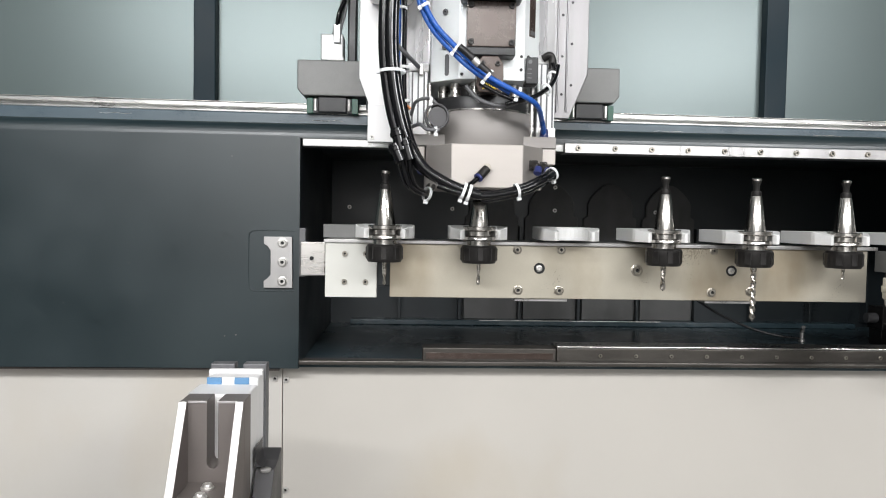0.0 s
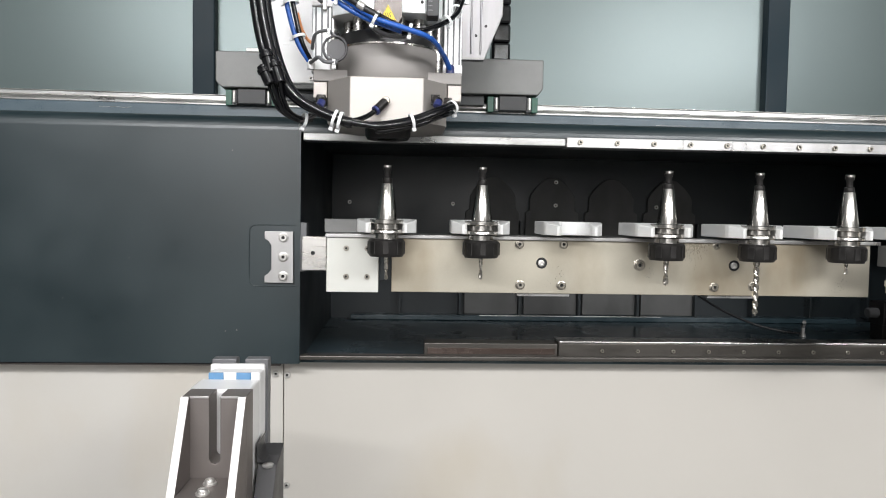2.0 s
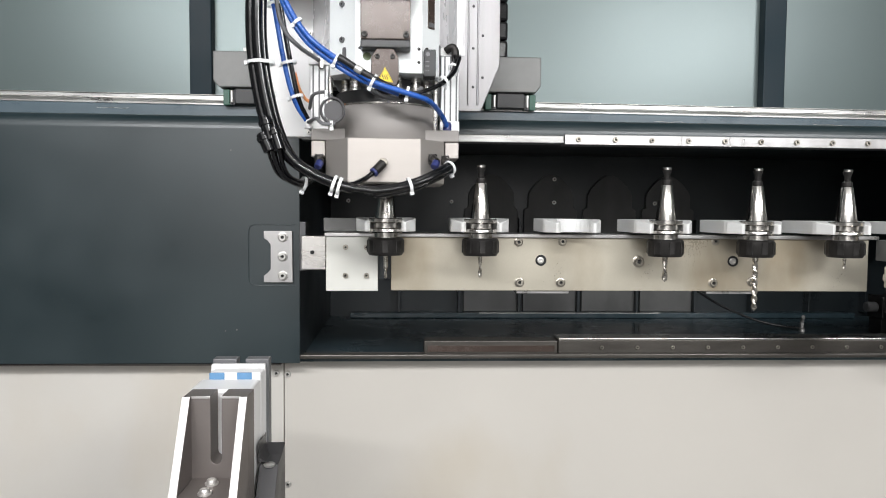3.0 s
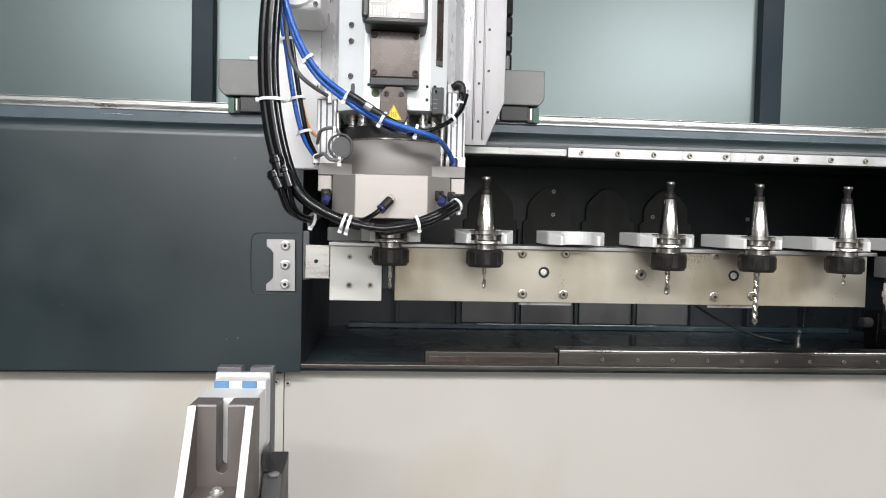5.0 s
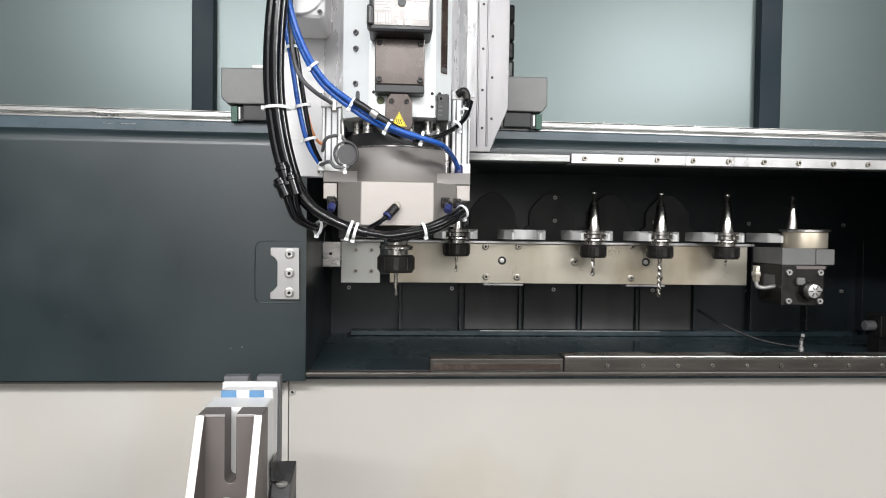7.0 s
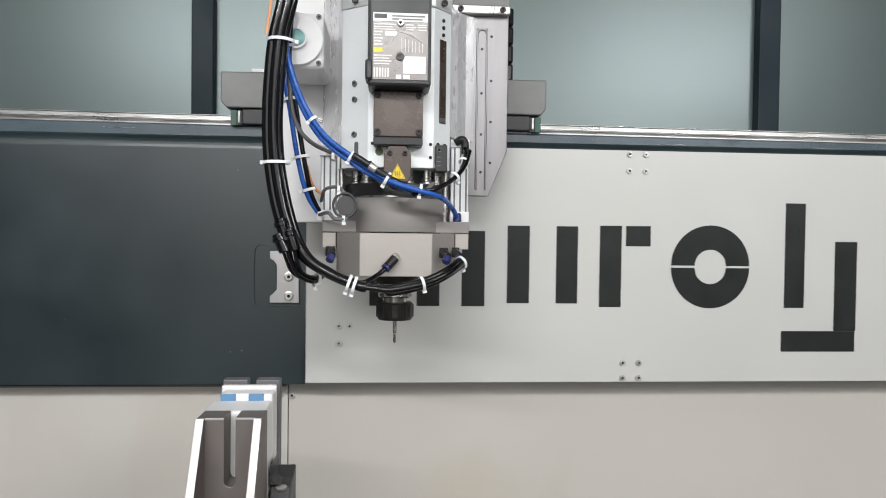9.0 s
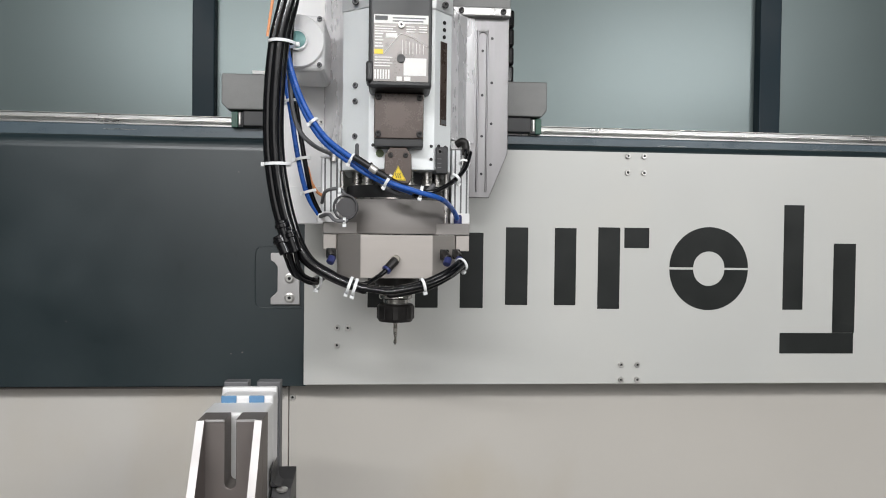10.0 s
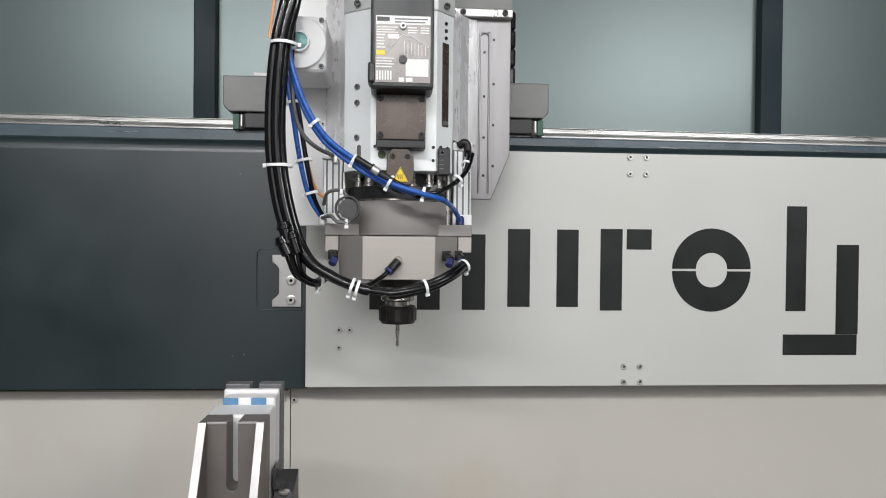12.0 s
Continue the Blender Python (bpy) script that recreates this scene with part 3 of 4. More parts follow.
# ---- magazine ----
def build_magazine():
    mg = root("tool_magazine", pose(0, 0, 0), "sliding tool magazine with pale plate and white forks", "tool magazine")
    part("main_plate", box(0.146, 0.921, -0.115, -0.103, 1.3195, 1.4035, 0.001), M_MAG, mg, "pale nickel plate with brown oil stains")
    end = part("end_plate", box(0.045, 0.1255, -0.117, -0.103, 1.3185, 1.4035, 0.001), M_MAGW, mg, "pale painted end plate")
    for x in (0.0755, 0.108):
        for z in (1.387, 1.343):
            socket_screw(end, x, -0.117, z, 0.0042, metal=M_BOLT)
    part("shelf", box(0.043, 0.935, -0.120, -0.035, 1.4038, 1.4095, 0.001), M_BRUSH, mg, "thin aluminium shelf under the forks")
    part("carrier", box(0.09, 0.88, -0.1025, -0.07, 1.335, 1.4035, 0.002), M_INNER, mg)
    for x, z, r, w in ((0.347, 1.397, 0.0055, 1), (0.417, 1.398, 0.0055, 1), (0.349, 1.333, 0.0058, 1), (0.415, 1.333, 0.0058, 1), (0.665, 1.4, 0.005, 1), (0.663, 1.333, 0.0058, 1), (0.727, 1.335, 0.0058, 1),
                       (0.540, 1.367, 0.0072, 1)):
        socket_screw(mg, x, -0.115, z, r, washer=bool(w), name="bolt", metal=M_BOLT)
    for x, z in ((0.382, 1.368), (0.694, 1.368)):
        part("bushing", lathe([(0.0052, 0), (0.0052, 0.003), (0.0045, 0.0036), (0.0028, 0.0036), (0.0024, 0.0016), (0, 0.0016)], 20, (x, -0.115, z), "y"), M_DULL, mg)
        # near-black offset disc paints the shadow ring round the bushing
        part("bushing_seat", lathe([(0.0088, 0), (0.0088, 0.0008), (0, 0.0008)], 20, (x + 0.001, -0.115, z), "y"), M_HOLE, mg)
    br = part("end_bracket", box(0.004, 0.0435, -0.100, -0.085, 1.350, 1.404, 0.0015), M_STEEL, mg, "worn steel bracket at the magazine end")
    part("bracket_pin", rod((0.022, -0.104, 1.378), (0.022, -0.0995, 1.378), 0.0032, 12, 0.0004), M_HOLE, br)
    part("bracket_flange", box(-0.004, 0.006, -0.06, -0.035, 1.345, 1.425, 0.001), M_GREY, br)
    part("back_block", box(0.035, 0.092, -0.06, -0.035, 1.4098, 1.432, 0.001), M_BLOCK, mg)
    # foot plates under the main plate
    for x0, x1 in ((0.345, 0.43), (0.655, 0.74)):
        part("slide_foot", box(x0, x1, -0.110, -0.08, 1.3145, 1.3193, 0.0008), M_BRUSH, mg)
    poly = [(-0.041, 0.11), (-0.0445, 0.014), (-0.0430, 0.006), (-0.0300, -0.0165), (-0.0262, -0.0150)]
    poly += [(0.0246 * math.cos(radians(a)), 0.0246 * math.sin(radians(a))) for a in range(205, -26, -15)]
    poly += [(0.0262, -0.0150), (0.0300, -0.0165), (0.0430, 0.006), (0.0445, 0.014), (0.041, 0.11), (0.026, 0.13), (-0.026, 0.13)]
    claw = prism(poly, "z", -0.0195, 0.0008, 0.001)
    for v in claw.verts:
        # the jaws slope down towards their tips
        if v.co.z > -0.01 and v.co.y < 0.014:
            v.co.z -= 0.2 * (0.014 - v.co.y)
    first = None
    for i, x in enumerate(TOOL_X):
        m = pose(x, AXIS_Y, GAUGE)
        if first is None:
            first = part("fork", claw, M_NYLON, mg, "white nylon tool fork", at=m)
        else:
            f = again(first, mg, m)
            f["label"] = "white nylon tool fork"
    return mg


MAG = build_magazine()


# ---- sliding door panel with its printed graphic ----
def build_door():
    dr = root("sliding_door", pose(0, 0, 0), "pale grey sliding cover panel with charcoal graphic shapes", "sliding door")
    part("sheet", box(-0.015, 1.98, -0.0125, -0.008, 1.1845, 1.591, 0.0008), M_PANEL, dr)
    y0, y1 = -0.0131, -0.0124

    def bar(x0, x1, z0, z1):
        part("graphic_bar", box(x0, x1, y0, y1, z0, z1), M_GRAPHIC, dr)

    def arc(cx, cz, r0, r1, a0, a1):
        n = 24
        out = [(cx + r1 * math.cos(radians(a0 + (a1 - a0) * k / n)), cz + r1 * math.sin(radians(a0 + (a1 - a0) * k / n))) for k in range(n + 1)]
        out += [(cx + r0 * math.cos(radians(a1 - (a1 - a0) * k / n)), cz + r0 * math.sin(radians(a1 - (a1 - a0) * k / n))) for k in range(n + 1)]
        part("graphic_arc", prism(out, "y", y0, y1), M_GRAPHIC, dr)

    # plain shapes of the printed emblem: bars, arcs and a corner
    bar(0.092, 0.130, 1.317, 1.457)
    bar(0.173, 0.212, 1.317, 1.452)
    bar(0.250, 0.290, 1.317, 1.447)
    bar(0.329, 0.368, 1.3225, 1.457)
    bar(0.415, 0.453, 1.3225, 1.457)
    bar(0.492, 0.531, 1.3165, 1.459)
    bar(0.5385, 0.583, 1.4235, 1.459)
    arc(0.692, 1.3905, 0.0285, 0.0715, 0, 180)
    arc(0.692, 1.3865, 0.0285, 0.0715, 180, 360)
    bar(0.829, 0.866, 1.3165, 1.503)
    bar(0.9225, 0.964, 1.2752, 1.4355)
    bar(0.825, 0.9625, 1.238, 1.2748)
    for x, z in ((0.542, 1.584), (0.571, 1.584), (0.542, 1.555), (0.571, 1.555), (0.536, 1.2185), (0.565, 1.2185), (0.536, 1.192), (0.565, 1.192), (0.041, 1.282), (0.059, 1.282), (0.041, 1.2525),
                 (1.5, 1.584), (1.53, 1.584), (1.5, 1.2185), (1.53, 1.2185)):
        socket_screw(dr, x, -0.0125, z, 0.0048)
    return dr


DOOR = build_door()


# ---- workpiece clamp in the foreground ----
def build_clamp():
    cl = root("workpiece_clamp", pose(0, 0, 0), "grey slotted clamp bracket with white jaw and blue pads", "clamp")
    # slotted bracket: back plate with an open slot, two sloping ribs
    x0, x1, zt, s0, s1 = -0.0845, -0.0120, 1.2295, -0.0545, -0.0420
    slot = [(s1, zt)] + [((s0 + s1) / 2 + (s1 - s0) / 2 * math.cos(radians(a)), 1.1565 + (s1 - s0) / 2 * math.sin(radians(a))) for a in range(0, -181, -20)] + [(s0, zt)]
    poly = [(x0, zt), (x0, 0.815), (x1, 0.815), (x1, zt)] + slot
    br = part("bracket_plate", prism(poly, "y", -0.405, -0.372, 0.0008), M_TAUPE, cl, "bead-blasted grey plate with a long open slot")
    for a, b in ((x0, x0 + 0.0085), (x1 - 0.0085, x1)):
        rib = [(-0.4052, zt), (-0.409, zt), (-0.470, 1.115), (-0.525, 0.815), (-0.4052, 0.815)]
        r = part("rib", prism(rib, "x", a, b, 0.0006), M_TAUPE, cl)
        edge = [(-0.4092, zt + 0.0002), (-0.4105, zt + 0.0002), (-0.4715, 1.115), (-0.5265, 0.815), (-0.5252, 0.815), (-0.4702, 1.115)]
        part("bright_edge", prism(edge, "x", a, b), M_SAWN, r, "bright milled edge")
    part("top_edge", box(x0, s0, -0.4062, -0.4050, zt - 0.0028, zt, 0.0003), M_SAWN, br)
    part("top_edge", box(s1, x1, -0.4062, -0.4050, zt - 0.0028, zt, 0.0003), M_SAWN, br)
    foot = part("bracket_foot", box(x0 + 0.0087, x1 - 0.0087, -0.50, -0.4052, 1.124, 1.134, 0.001), M_TAUPE, cl)
    for y in (-0.424, -0.452):
        part("foot_screw", lathe([(0.0075, 0), (0.0075, 0.002), (0.0055, 0.0022), (0.0055, 0.005), (0.0048, 0.006), (0.003, 0.006), (0.0028, 0.003), (0, 0.003)], 20, (-0.0485, y, 1.134)), M_DULL, foot)
    # white jaw, stepped
    jaw = part("white_jaw", box(-0.0885, -0.0150, -0.3715, -0.318, 0.815, 1.2285, 0.003), M_WHITE, cl, "white plastic jaw block")
    part("jaw_step", box(-0.0800, -0.0150, -0.3178, -0.2900, 0.815, 1.2365, 0.003), M_WHITE, cl, "white plastic jaw step")
    part("jaw_back", box(-0.0850, -0.0150, -0.2898, -0.2810, 0.815, 1.2410, 0.002), M_WHITE, cl)
    for a, b in ((-0.079, -0.0605), (-0.0445, -0.026)):
        part("blue_pad", box(a, b, -0.3200, -0.3170, 1.2215, 1.2368, 0.0008), M_PADBLUE, jaw, "pale blue pad insert")
    for a, b in ((-0.0850, -0.0535), (-0.0425, -0.0120)):
        part("rear_jaw", box(a, b, -0.2808, -0.262, 0.815, 1.2465, 0.0012), M_GREY, cl, "dark grey rear jaw plate")
    side = [(-0.325, 1.133), (-0.350, 1.1295), (-0.400, 1.064), (-0.42, 0.815), (-0.30, 0.815), (-0.30, 1.141)]
    sb = part("side_bracket", prism(side, "x", -0.0105, 0.0125, 0.001), M_IRON, cl, "dark grey side bracket")
    heel = [(-0.0112, 1.133), (-0.0112, 1.156)] + [(-0.0112 + 0.012 * (1 - math.cos(radians(a))), 1.145 - 0.012 * math.sin(radians(a))) for a in range(10, 91, 16)]
    part("bracket_heel", prism(heel, "y", -0.352, -0.305), M_IRON, sb)
    part("side_screw", lathe([(0.006, 0), (0.0072, 0.003), (0.006, 0.004), (0, 0.004)], 18, (0.002, -0.352, 1.1275)), M_DULL, sb)
    base = part("base", box(-0.12, 0.05, -0.53, -0.24, 0.8005, 0.815, 0.002), M_BLOCK, cl)
    return cl


build_clamp()


# ---- loose things in the pocket ----
def build_pocket_bits():
    hs = part("corrugated_hose", tube([(0.86, 0.40, 1.262), (0.885, 0.33, 1.238), (0.945, 0.30, 1.211), (1.00, 0.29, 1.198), (1.045, 0.285, 1.193)], 0.0022, 8, 16, ribs=0.0012), M_BLACK)
    tagged(hs, "thin dark corrugated hose lying in the tray", "hose")
    nz = root("drain_nozzle", pose(1.05, 0.285, 1.186), "small steel nozzle standing in the tray", "nozzle")
    part("stem", lathe([(0.006, 0), (0.006, 0.006), (0.004, 0.008), (0.004, 0.022), (0.0, 0.022)], 16), M_DULL, nz)
    part("elbow", tube([(0, 0, 0.02), (0, -0.004, 0.03), (-0.004, -0.012, 0.034)], 0.004, 8, 5), M_BLOCK, nz)
    sn = root("proximity_switch", pose(1.20, 0.22, 1.187), "steel proximity switch block at the pocket end", "sensor")
    part("body", box(-0.012, 0.06, 0, 0.05, 0.035, 0.084, 0.002), M_NUT, sn)
    part("barrel", rod((-0.036, 0.02, 0.060), (-0.0122, 0.02, 0.060), 0.011, 18, 0.002), M_GREY, sn)
    part("foot", box(-0.01, 0.06, 0.005, 0.045, 0.0, 0.035, 0.001), M_NUT, sn)


build_pocket_bits()


# ---- X carriage ----


def build_carriage():
    """Carriage on the rail; its own x = 0 is the spindle axis."""
    ca = root("x_carriage", pose(0.139, 0, 0), "grey cast carriage on green-capped rail trucks", "carriage")
    poly = [(-0.304, 1.718), (0.268, 1.718), (0.268, 1.667), (0.259, 1.656), (-0.294, 1.656), (-0.304, 1.667)]
    part("cross_plate", prism(poly, "y", 0.030, 0.13, 0.002), M_BLOCK, ca, "grey cast cross plate")
    for x in (-0.288, 0.170):
        t = part("truck", box(x + 0.020, x + 0.070, 0.034, 0.115, 1.628, 1.655, 0.002), M_BLACK, ca, "black rail truck with green end caps")
        for a, b in ((x, x + 0.011), (x + 0.079, x + 0.090)):
            part("end_cap", box(a, b, 0.036, 0.112, 1.626, 1.653, 0.001), M_GREEN, t, "green end cap")
        for a, b in ((x + 0.0112, x + 0.0198), (x + 0.0702, x + 0.0788)):
            part("steel_end", box(a, b, 0.037, 0.112, 1.627, 1.652, 0.0008), M_GREY, t)
            part("grease_screw", rod(((a + b) / 2, 0.0335, 1.630), ((a + b) / 2, 0.0335, 1.651), 0.003, 10, 0.0005), M_DULL, t)
    part("column", box(-0.10, 0.10, 0.0, 0.16, 1.7185, 2.62, 0.003), M_BLOCK, ca)
    part("under_plate", box(-0.185, 0.165, 0.045, 0.12, 1.638, 1.6555, 0.001), M_INNER, ca)
    part("index_tab", box(-0.252, -0.224, 0.031, 0.06, 1.7182, 1.7245, 0.0008), M_PALE, ca)
    for k in range(4):
        z = 1.7185 + 0.0335 * k
        lk = part("chain_link", box(0.178, 0.2110, 0.050, 0.085, z, z + 0.0328, 0.0045), M_RUBBER, ca) if k == 0 else again(lk0, ca, pose(0, 0, 0.0335 * k))
        if k == 0:
            lk0 = lk
    return ca


CAR = build_carriage()


def build_limit_switch():
    """Limit switch on a post behind the beam, with its cables going up."""
    sw = root("limit_switch", pose(0, 0, 0), "small pale limit switch box on a post with dark cables", "switch")
    part("post", box(0.006, 0.030, 0.20, 0.22, 1.6202, 1.752, 0.001), M_BLOCK, sw)
    part("switch_box", box(-0.003, 0.041, 0.185, 0.23, 1.752, 1.804, 0.003), M_ALU, sw, "pale switch box")
    part("lever", box(0.022, 0.036, 0.178, 0.1848, 1.785, 1.822, 0.002), M_ALU, sw)
    part("cable", tube([(0.029, 0.182, 1.820), (0.034, 0.178, 1.845), (0.044, 0.185, 1.875), (0.050, 0.19, 1.95), (0.050, 0.19, 2.5)], 0.0045, 10, 6), M_RUBBER, sw)
    part("cable_duct", box(0.048, 0.066, 0.20, 0.23, 1.6202, 2.5, 0.003), M_BLACK, sw)
    for k in range(3):
        part("cable", tube([(0.020 + 0.007 * k, 0.19, 1.803), (0.026 + 0.006 * k, 0.184, 1.82), (0.036 + 0.005 * k, 0.186, 1.86), (0.042 + 0.004 * k, 0.19, 1.95), (0.042 + 0.004 * k, 0.19, 2.5)], 0.0026, 8, 6), M_GREY, sw)


build_limit_switch()


SWING, DANGLE, LEAN_LONG, LEAN_SIDE = [], [], [], []


# ---- spindle head; its own origin lies on the spindle axis just below the nose ----
def tie(parent, x, y, z, r, along=(0, 0, 1)):
    """A white cable tie round a bundle, with its head."""
    one = lathe([(r + 0.0002, -0.0019), (r + 0.0013, -0.0019), (r + 0.0013, 0.0019), (r + 0.0002, 0.0019)], 20, closed=True)
    box(-0.0025, 0.0025, -r - 0.005, -r - 0.0005, -0.0026, 0.0026, 0.0005, 1, one)
    turned(one, Matrix.Translation((x, y, z)) @ Vector(along).to_track_quat("Z", "Y").to_matrix().to_4x4())
    return part("cable_tie", one, M_TIE, parent)


def build_head():
    hd = root("spindle_head", pose(0.139, AXIS_Y, 1.36), "aluminium milling spindle head with black and blue hoses", "spindle head")
    # nose and eight-sided housing, hollow for the tool taper
    part("nose", lathe([(0.0154, 0.0075), (0.030, 0.0075), (0.033, 0.012), (0.034, 0.022), (0.0154, 0.022)], 40, closed=True), M_NUT, hd, "dark steel spindle nose")
    one = bmesh.new()
    out = [(-0.049, -0.09), (0.049, -0.09), (0.083, -0.05), (0.083, 0.05), (0.049, 0.09), (-0.049, 0.09), (-0.083, 0.05), (-0.083, -0.05)]
    rings = []
    for k, z in ((1, 0.0222), (1, 0.0815), (0.22, 0.0815), (0.22, 0.0222)):
        rings.append([one.verts.new((x * k, y * k, z)) for x, y in out])
    for a, b in zip(rings, rings[1:] + rings[:1]):
        for i in range(8):
            one.faces.new((a[i], a[(i + 1) % 8], b[(i + 1) % 8], b[i]))
    bmesh.ops.recalc_face_normals(one, faces=one.faces[:])
    bmesh.ops.bevel(one, geom=[e for e in one.edges if e.calc_length() > 0.03], offset=0.0008, segments=1, affect="EDGES")
    part("housing", one, M_HOUSE, hd, "satin eight-sided aluminium housing")
    bm = box(-0.104, 0.104, -0.045, 0.07, 0.082, 0.0985, 0.0012)
    part("mount_plate", bm, M_SPIN, hd, "ground steel mounting plate")
    for a, b in ((-0.104, -0.0845), (0.0845, 0.104)):
        part("side_block", box(a, b, -0.042, 0.02, 0.059, 0.0818, 0.001), M_HOUSE, hd)
    part("spindle_ring", lathe([(0.014, 0.083), (0.0755, 0.083), (0.0762, 0.0845), (0.0762, 0.1300), (0.0752, 0.1312), (0.014, 0.1312)], 64, (0, 0.006, 0), closed=True), M_SPIN, hd, "turned grey steel ring")
    part("bright_rim", lathe([(0.060, 0.1313), (0.0765, 0.1313), (0.0765, 0.1334), (0.060, 0.1334)], 64, (0, 0.006, 0), closed=True), M_CHROME, hd)
    part("black_ring", lathe([(0.050, 0.1335), (0.0745, 0.1335), (0.0745, 0.1490), (0.0735, 0.1512), (0.050, 0.1512)], 56, (0, 0.006, 0), closed=True), M_BLACK, hd)
    part("drawbar", rod((0, 0, 0.0887), (0, 0, 0.1513), 0.009, 16), M_STEEL, hd)
    pp = None
    for k in range(12):
        a = 2 * math.pi * (k + 0.5) / 12
        m = pose(0.060 * math.cos(a), 0.060 * math.sin(a), 0.1513)
        if pp is None:
            pp = part("pillar", lathe([(0.0, 0), (0.0085, 0), (0.0085, 0.003), (0.007, 0.004), (0.007, 0.0195), (0, 0.0195)], 16), M_STEEL, hd, at=m)
        else:
            again(pp, hd, m)
    part("core", lathe([(0.0, 0.1514), (0.046, 0.1514), (0.046, 0.171), (0.0, 0.171)], 32), M_GREY, hd)
    # motor body with chamfered front
    poly = [(-0.040, -0.075), (0.050, -0.075), (0.075, -0.047), (0.075, 0.085), (-0.078, 0.085), (-0.078, -0.047)]
    mo = part("motor_body", prism(poly, "z", 0.1712, 0.392, 0.0012), M_MOTOR, hd, "pale anodised motor body")
    cap = part("motor_cap", prism([(x * 1.02, y * 1.02) for x, y in poly], "z", 0.3922, 0.66, 0.0015), M_ALU, hd, "grey upper motor cap")
    for x in (-0.060, 0.064):
        socket_screw(cap, x, -0.066, 0.4005, 0.0045, metal=M_NUT)
    for x, z in ((-0.0585, 0.2875), (-0.0585, 0.2655), (-0.0585, 0.2175)):
        s = socket_screw(mo, 0, 0, 0, 0.004, metal=M_GREY)
        s.matrix_basis = pose(x, -0.0614, z, 0, 0, -36.4)
    for x, z in ((0.0625, 0.378), (0.0625, 0.368), (0.0625, 0.358), (0.056, 0.205), (0.066, 0.205)):
        s = socket_screw(mo, 0, 0, 0, 0.0026, metal=M_NUT)
        s.matrix_basis = pose(x, -0.0750 + (x - 0.050) * 1.12, z, 0, 0, 48.2)
    for x, z in ((-0.034, 0.204), (0.046, 0.204), (0.046, 0.186), (-0.036, 0.178)):
        socket_screw(mo, x, -0.0750, z, 0.0022, metal=M_NUT)
    # dark raised strip paints the shade of a narrow slot
    part("side_slot", turned(box(-0.007, 0.007, -0.0012, 0.0005, 0.235, 0.351, 0.0005), pose(0.0625, -0.0610, 0, 0, 0, 48.2)), M_BRASSY, mo, "dark narrow strip standing in for a slot")
    part("strip_end", turned(box(-0.006, 0.006, -0.0016, -0.0012, 0.237, 0.243), pose(0.0625, -0.0610, 0, 0, 0, 48.2)), M_GREY, mo)
    sbx = part("side_box", box(0.0525, 0.0690, -0.080, -0.0545, 0.1665, 0.203, 0.0012), M_BLACK, mo, "dark switch plate with small marks")
    part("mark", lathe([(0.0028, 0), (0.0028, 0.0004), (0.0022, 0.0004), (0.0022, 0)], 14, (0.058, -0.0801, 0.1965), "y"), M_GREY, sbx)
    for k in range(3):
        part("mark", box(0.0545, 0.0600, -0.0804, -0.0801, 0.186 - 0.006 * k, 0.187 - 0.006 * k), M_GREY, sbx)
    ends = [(0.0034 * math.cos(radians(a)), 0.0034 * math.sin(radians(a))) for a in range(0, 181, 20)]
    slot = [(-0.0560 + x, 0.204 + z) for x, z in ends] + [(-0.0560 - x, 0.181 - z) for x, z in ends]
    # flat grey plate paints the shade of an oblong hole
    part("front_slot", turned(prism([(x + 0.056, z) for x, z in slot], "y", -0.0006, 0.0004), pose(-0.056, -0.0632, 0, 0, 0, -36.4)), M_GREY, mo)
    part("test_dot", lathe([(0.0055, 0), (0.0055, 0.0006), (0, 0.0006)], 18, (-0.0245, -0.0752, 0.193), "y"), M_DOT, mo)
    # terminal box, rating label in plain bars
    tb = part("terminal_box", box(-0.0395, 0.0425, -0.130, -0.0755, 0.2715, 0.62, 0.004), M_BLACK, hd, "black terminal box")
    part("box_bulge", box(-0.0425, -0.0335, -0.134, -0.10, 0.2785, 0.305, 0.003), M_BLACK, tb)
    lb = part("rating_label", box(-0.033, 0.038, -0.1309, -0.1302, 0.2795, 0.3655, 0.0002), M_LABEL, tb, "silver rating label with unreadable print")

    def print_bar(a, b, z0, z1, material):
        part("print_bar", box(a, b, -0.1314, -0.1309, z0, z1), material, lb)

    print_bar(-0.0325, 0.0375, 0.3540, 0.3650, M_PALE)
    part("print_bar", box(-0.0312, -0.0150, -0.1318, -0.1315, 0.3578, 0.3632), M_BLACK, lb)
    for k in range(2):
        part("print_bar", box(-0.0085, 0.034 - 0.003 * k, -0.1318, -0.1315, 0.3602 - 0.004 * k, 0.3618 - 0.004 * k), M_GREY, lb)
    for k in range(3):
        print_bar(-0.0315, -0.004 - 0.004 * (k % 2), 0.3495 - 0.0032 * k, 0.3508 - 0.0032 * k, M_PALE)
        print_bar(0.009, 0.020 + 0.002 * (k % 2), 0.3495 - 0.0032 * k, 0.3508 - 0.0032 * k, M_PALE)
        print_bar(0.025, 0.036, 0.3495 - 0.0032 * k, 0.3508 - 0.0032 * k, M_PALE)
    for k in range(5):
        print_bar(-0.0315, -0.0205 - 0.0015 * (k % 2), 0.3395 - 0.0040 * k, 0.3413 - 0.0040 * k, M_PALE)
    print_bar(-0.0318, -0.0205, 0.3145, 0.3205, M_YELLOW)
    for k in range(4):
        print_bar(-0.0315, -0.0085 - 0.003 * (k % 2), 0.3095 - 0.0036 * k, 0.3110 - 0.0036 * k, M_PALE)
    print_bar(0.006, 0.0355, 0.2875, 0.310, M_PALE)
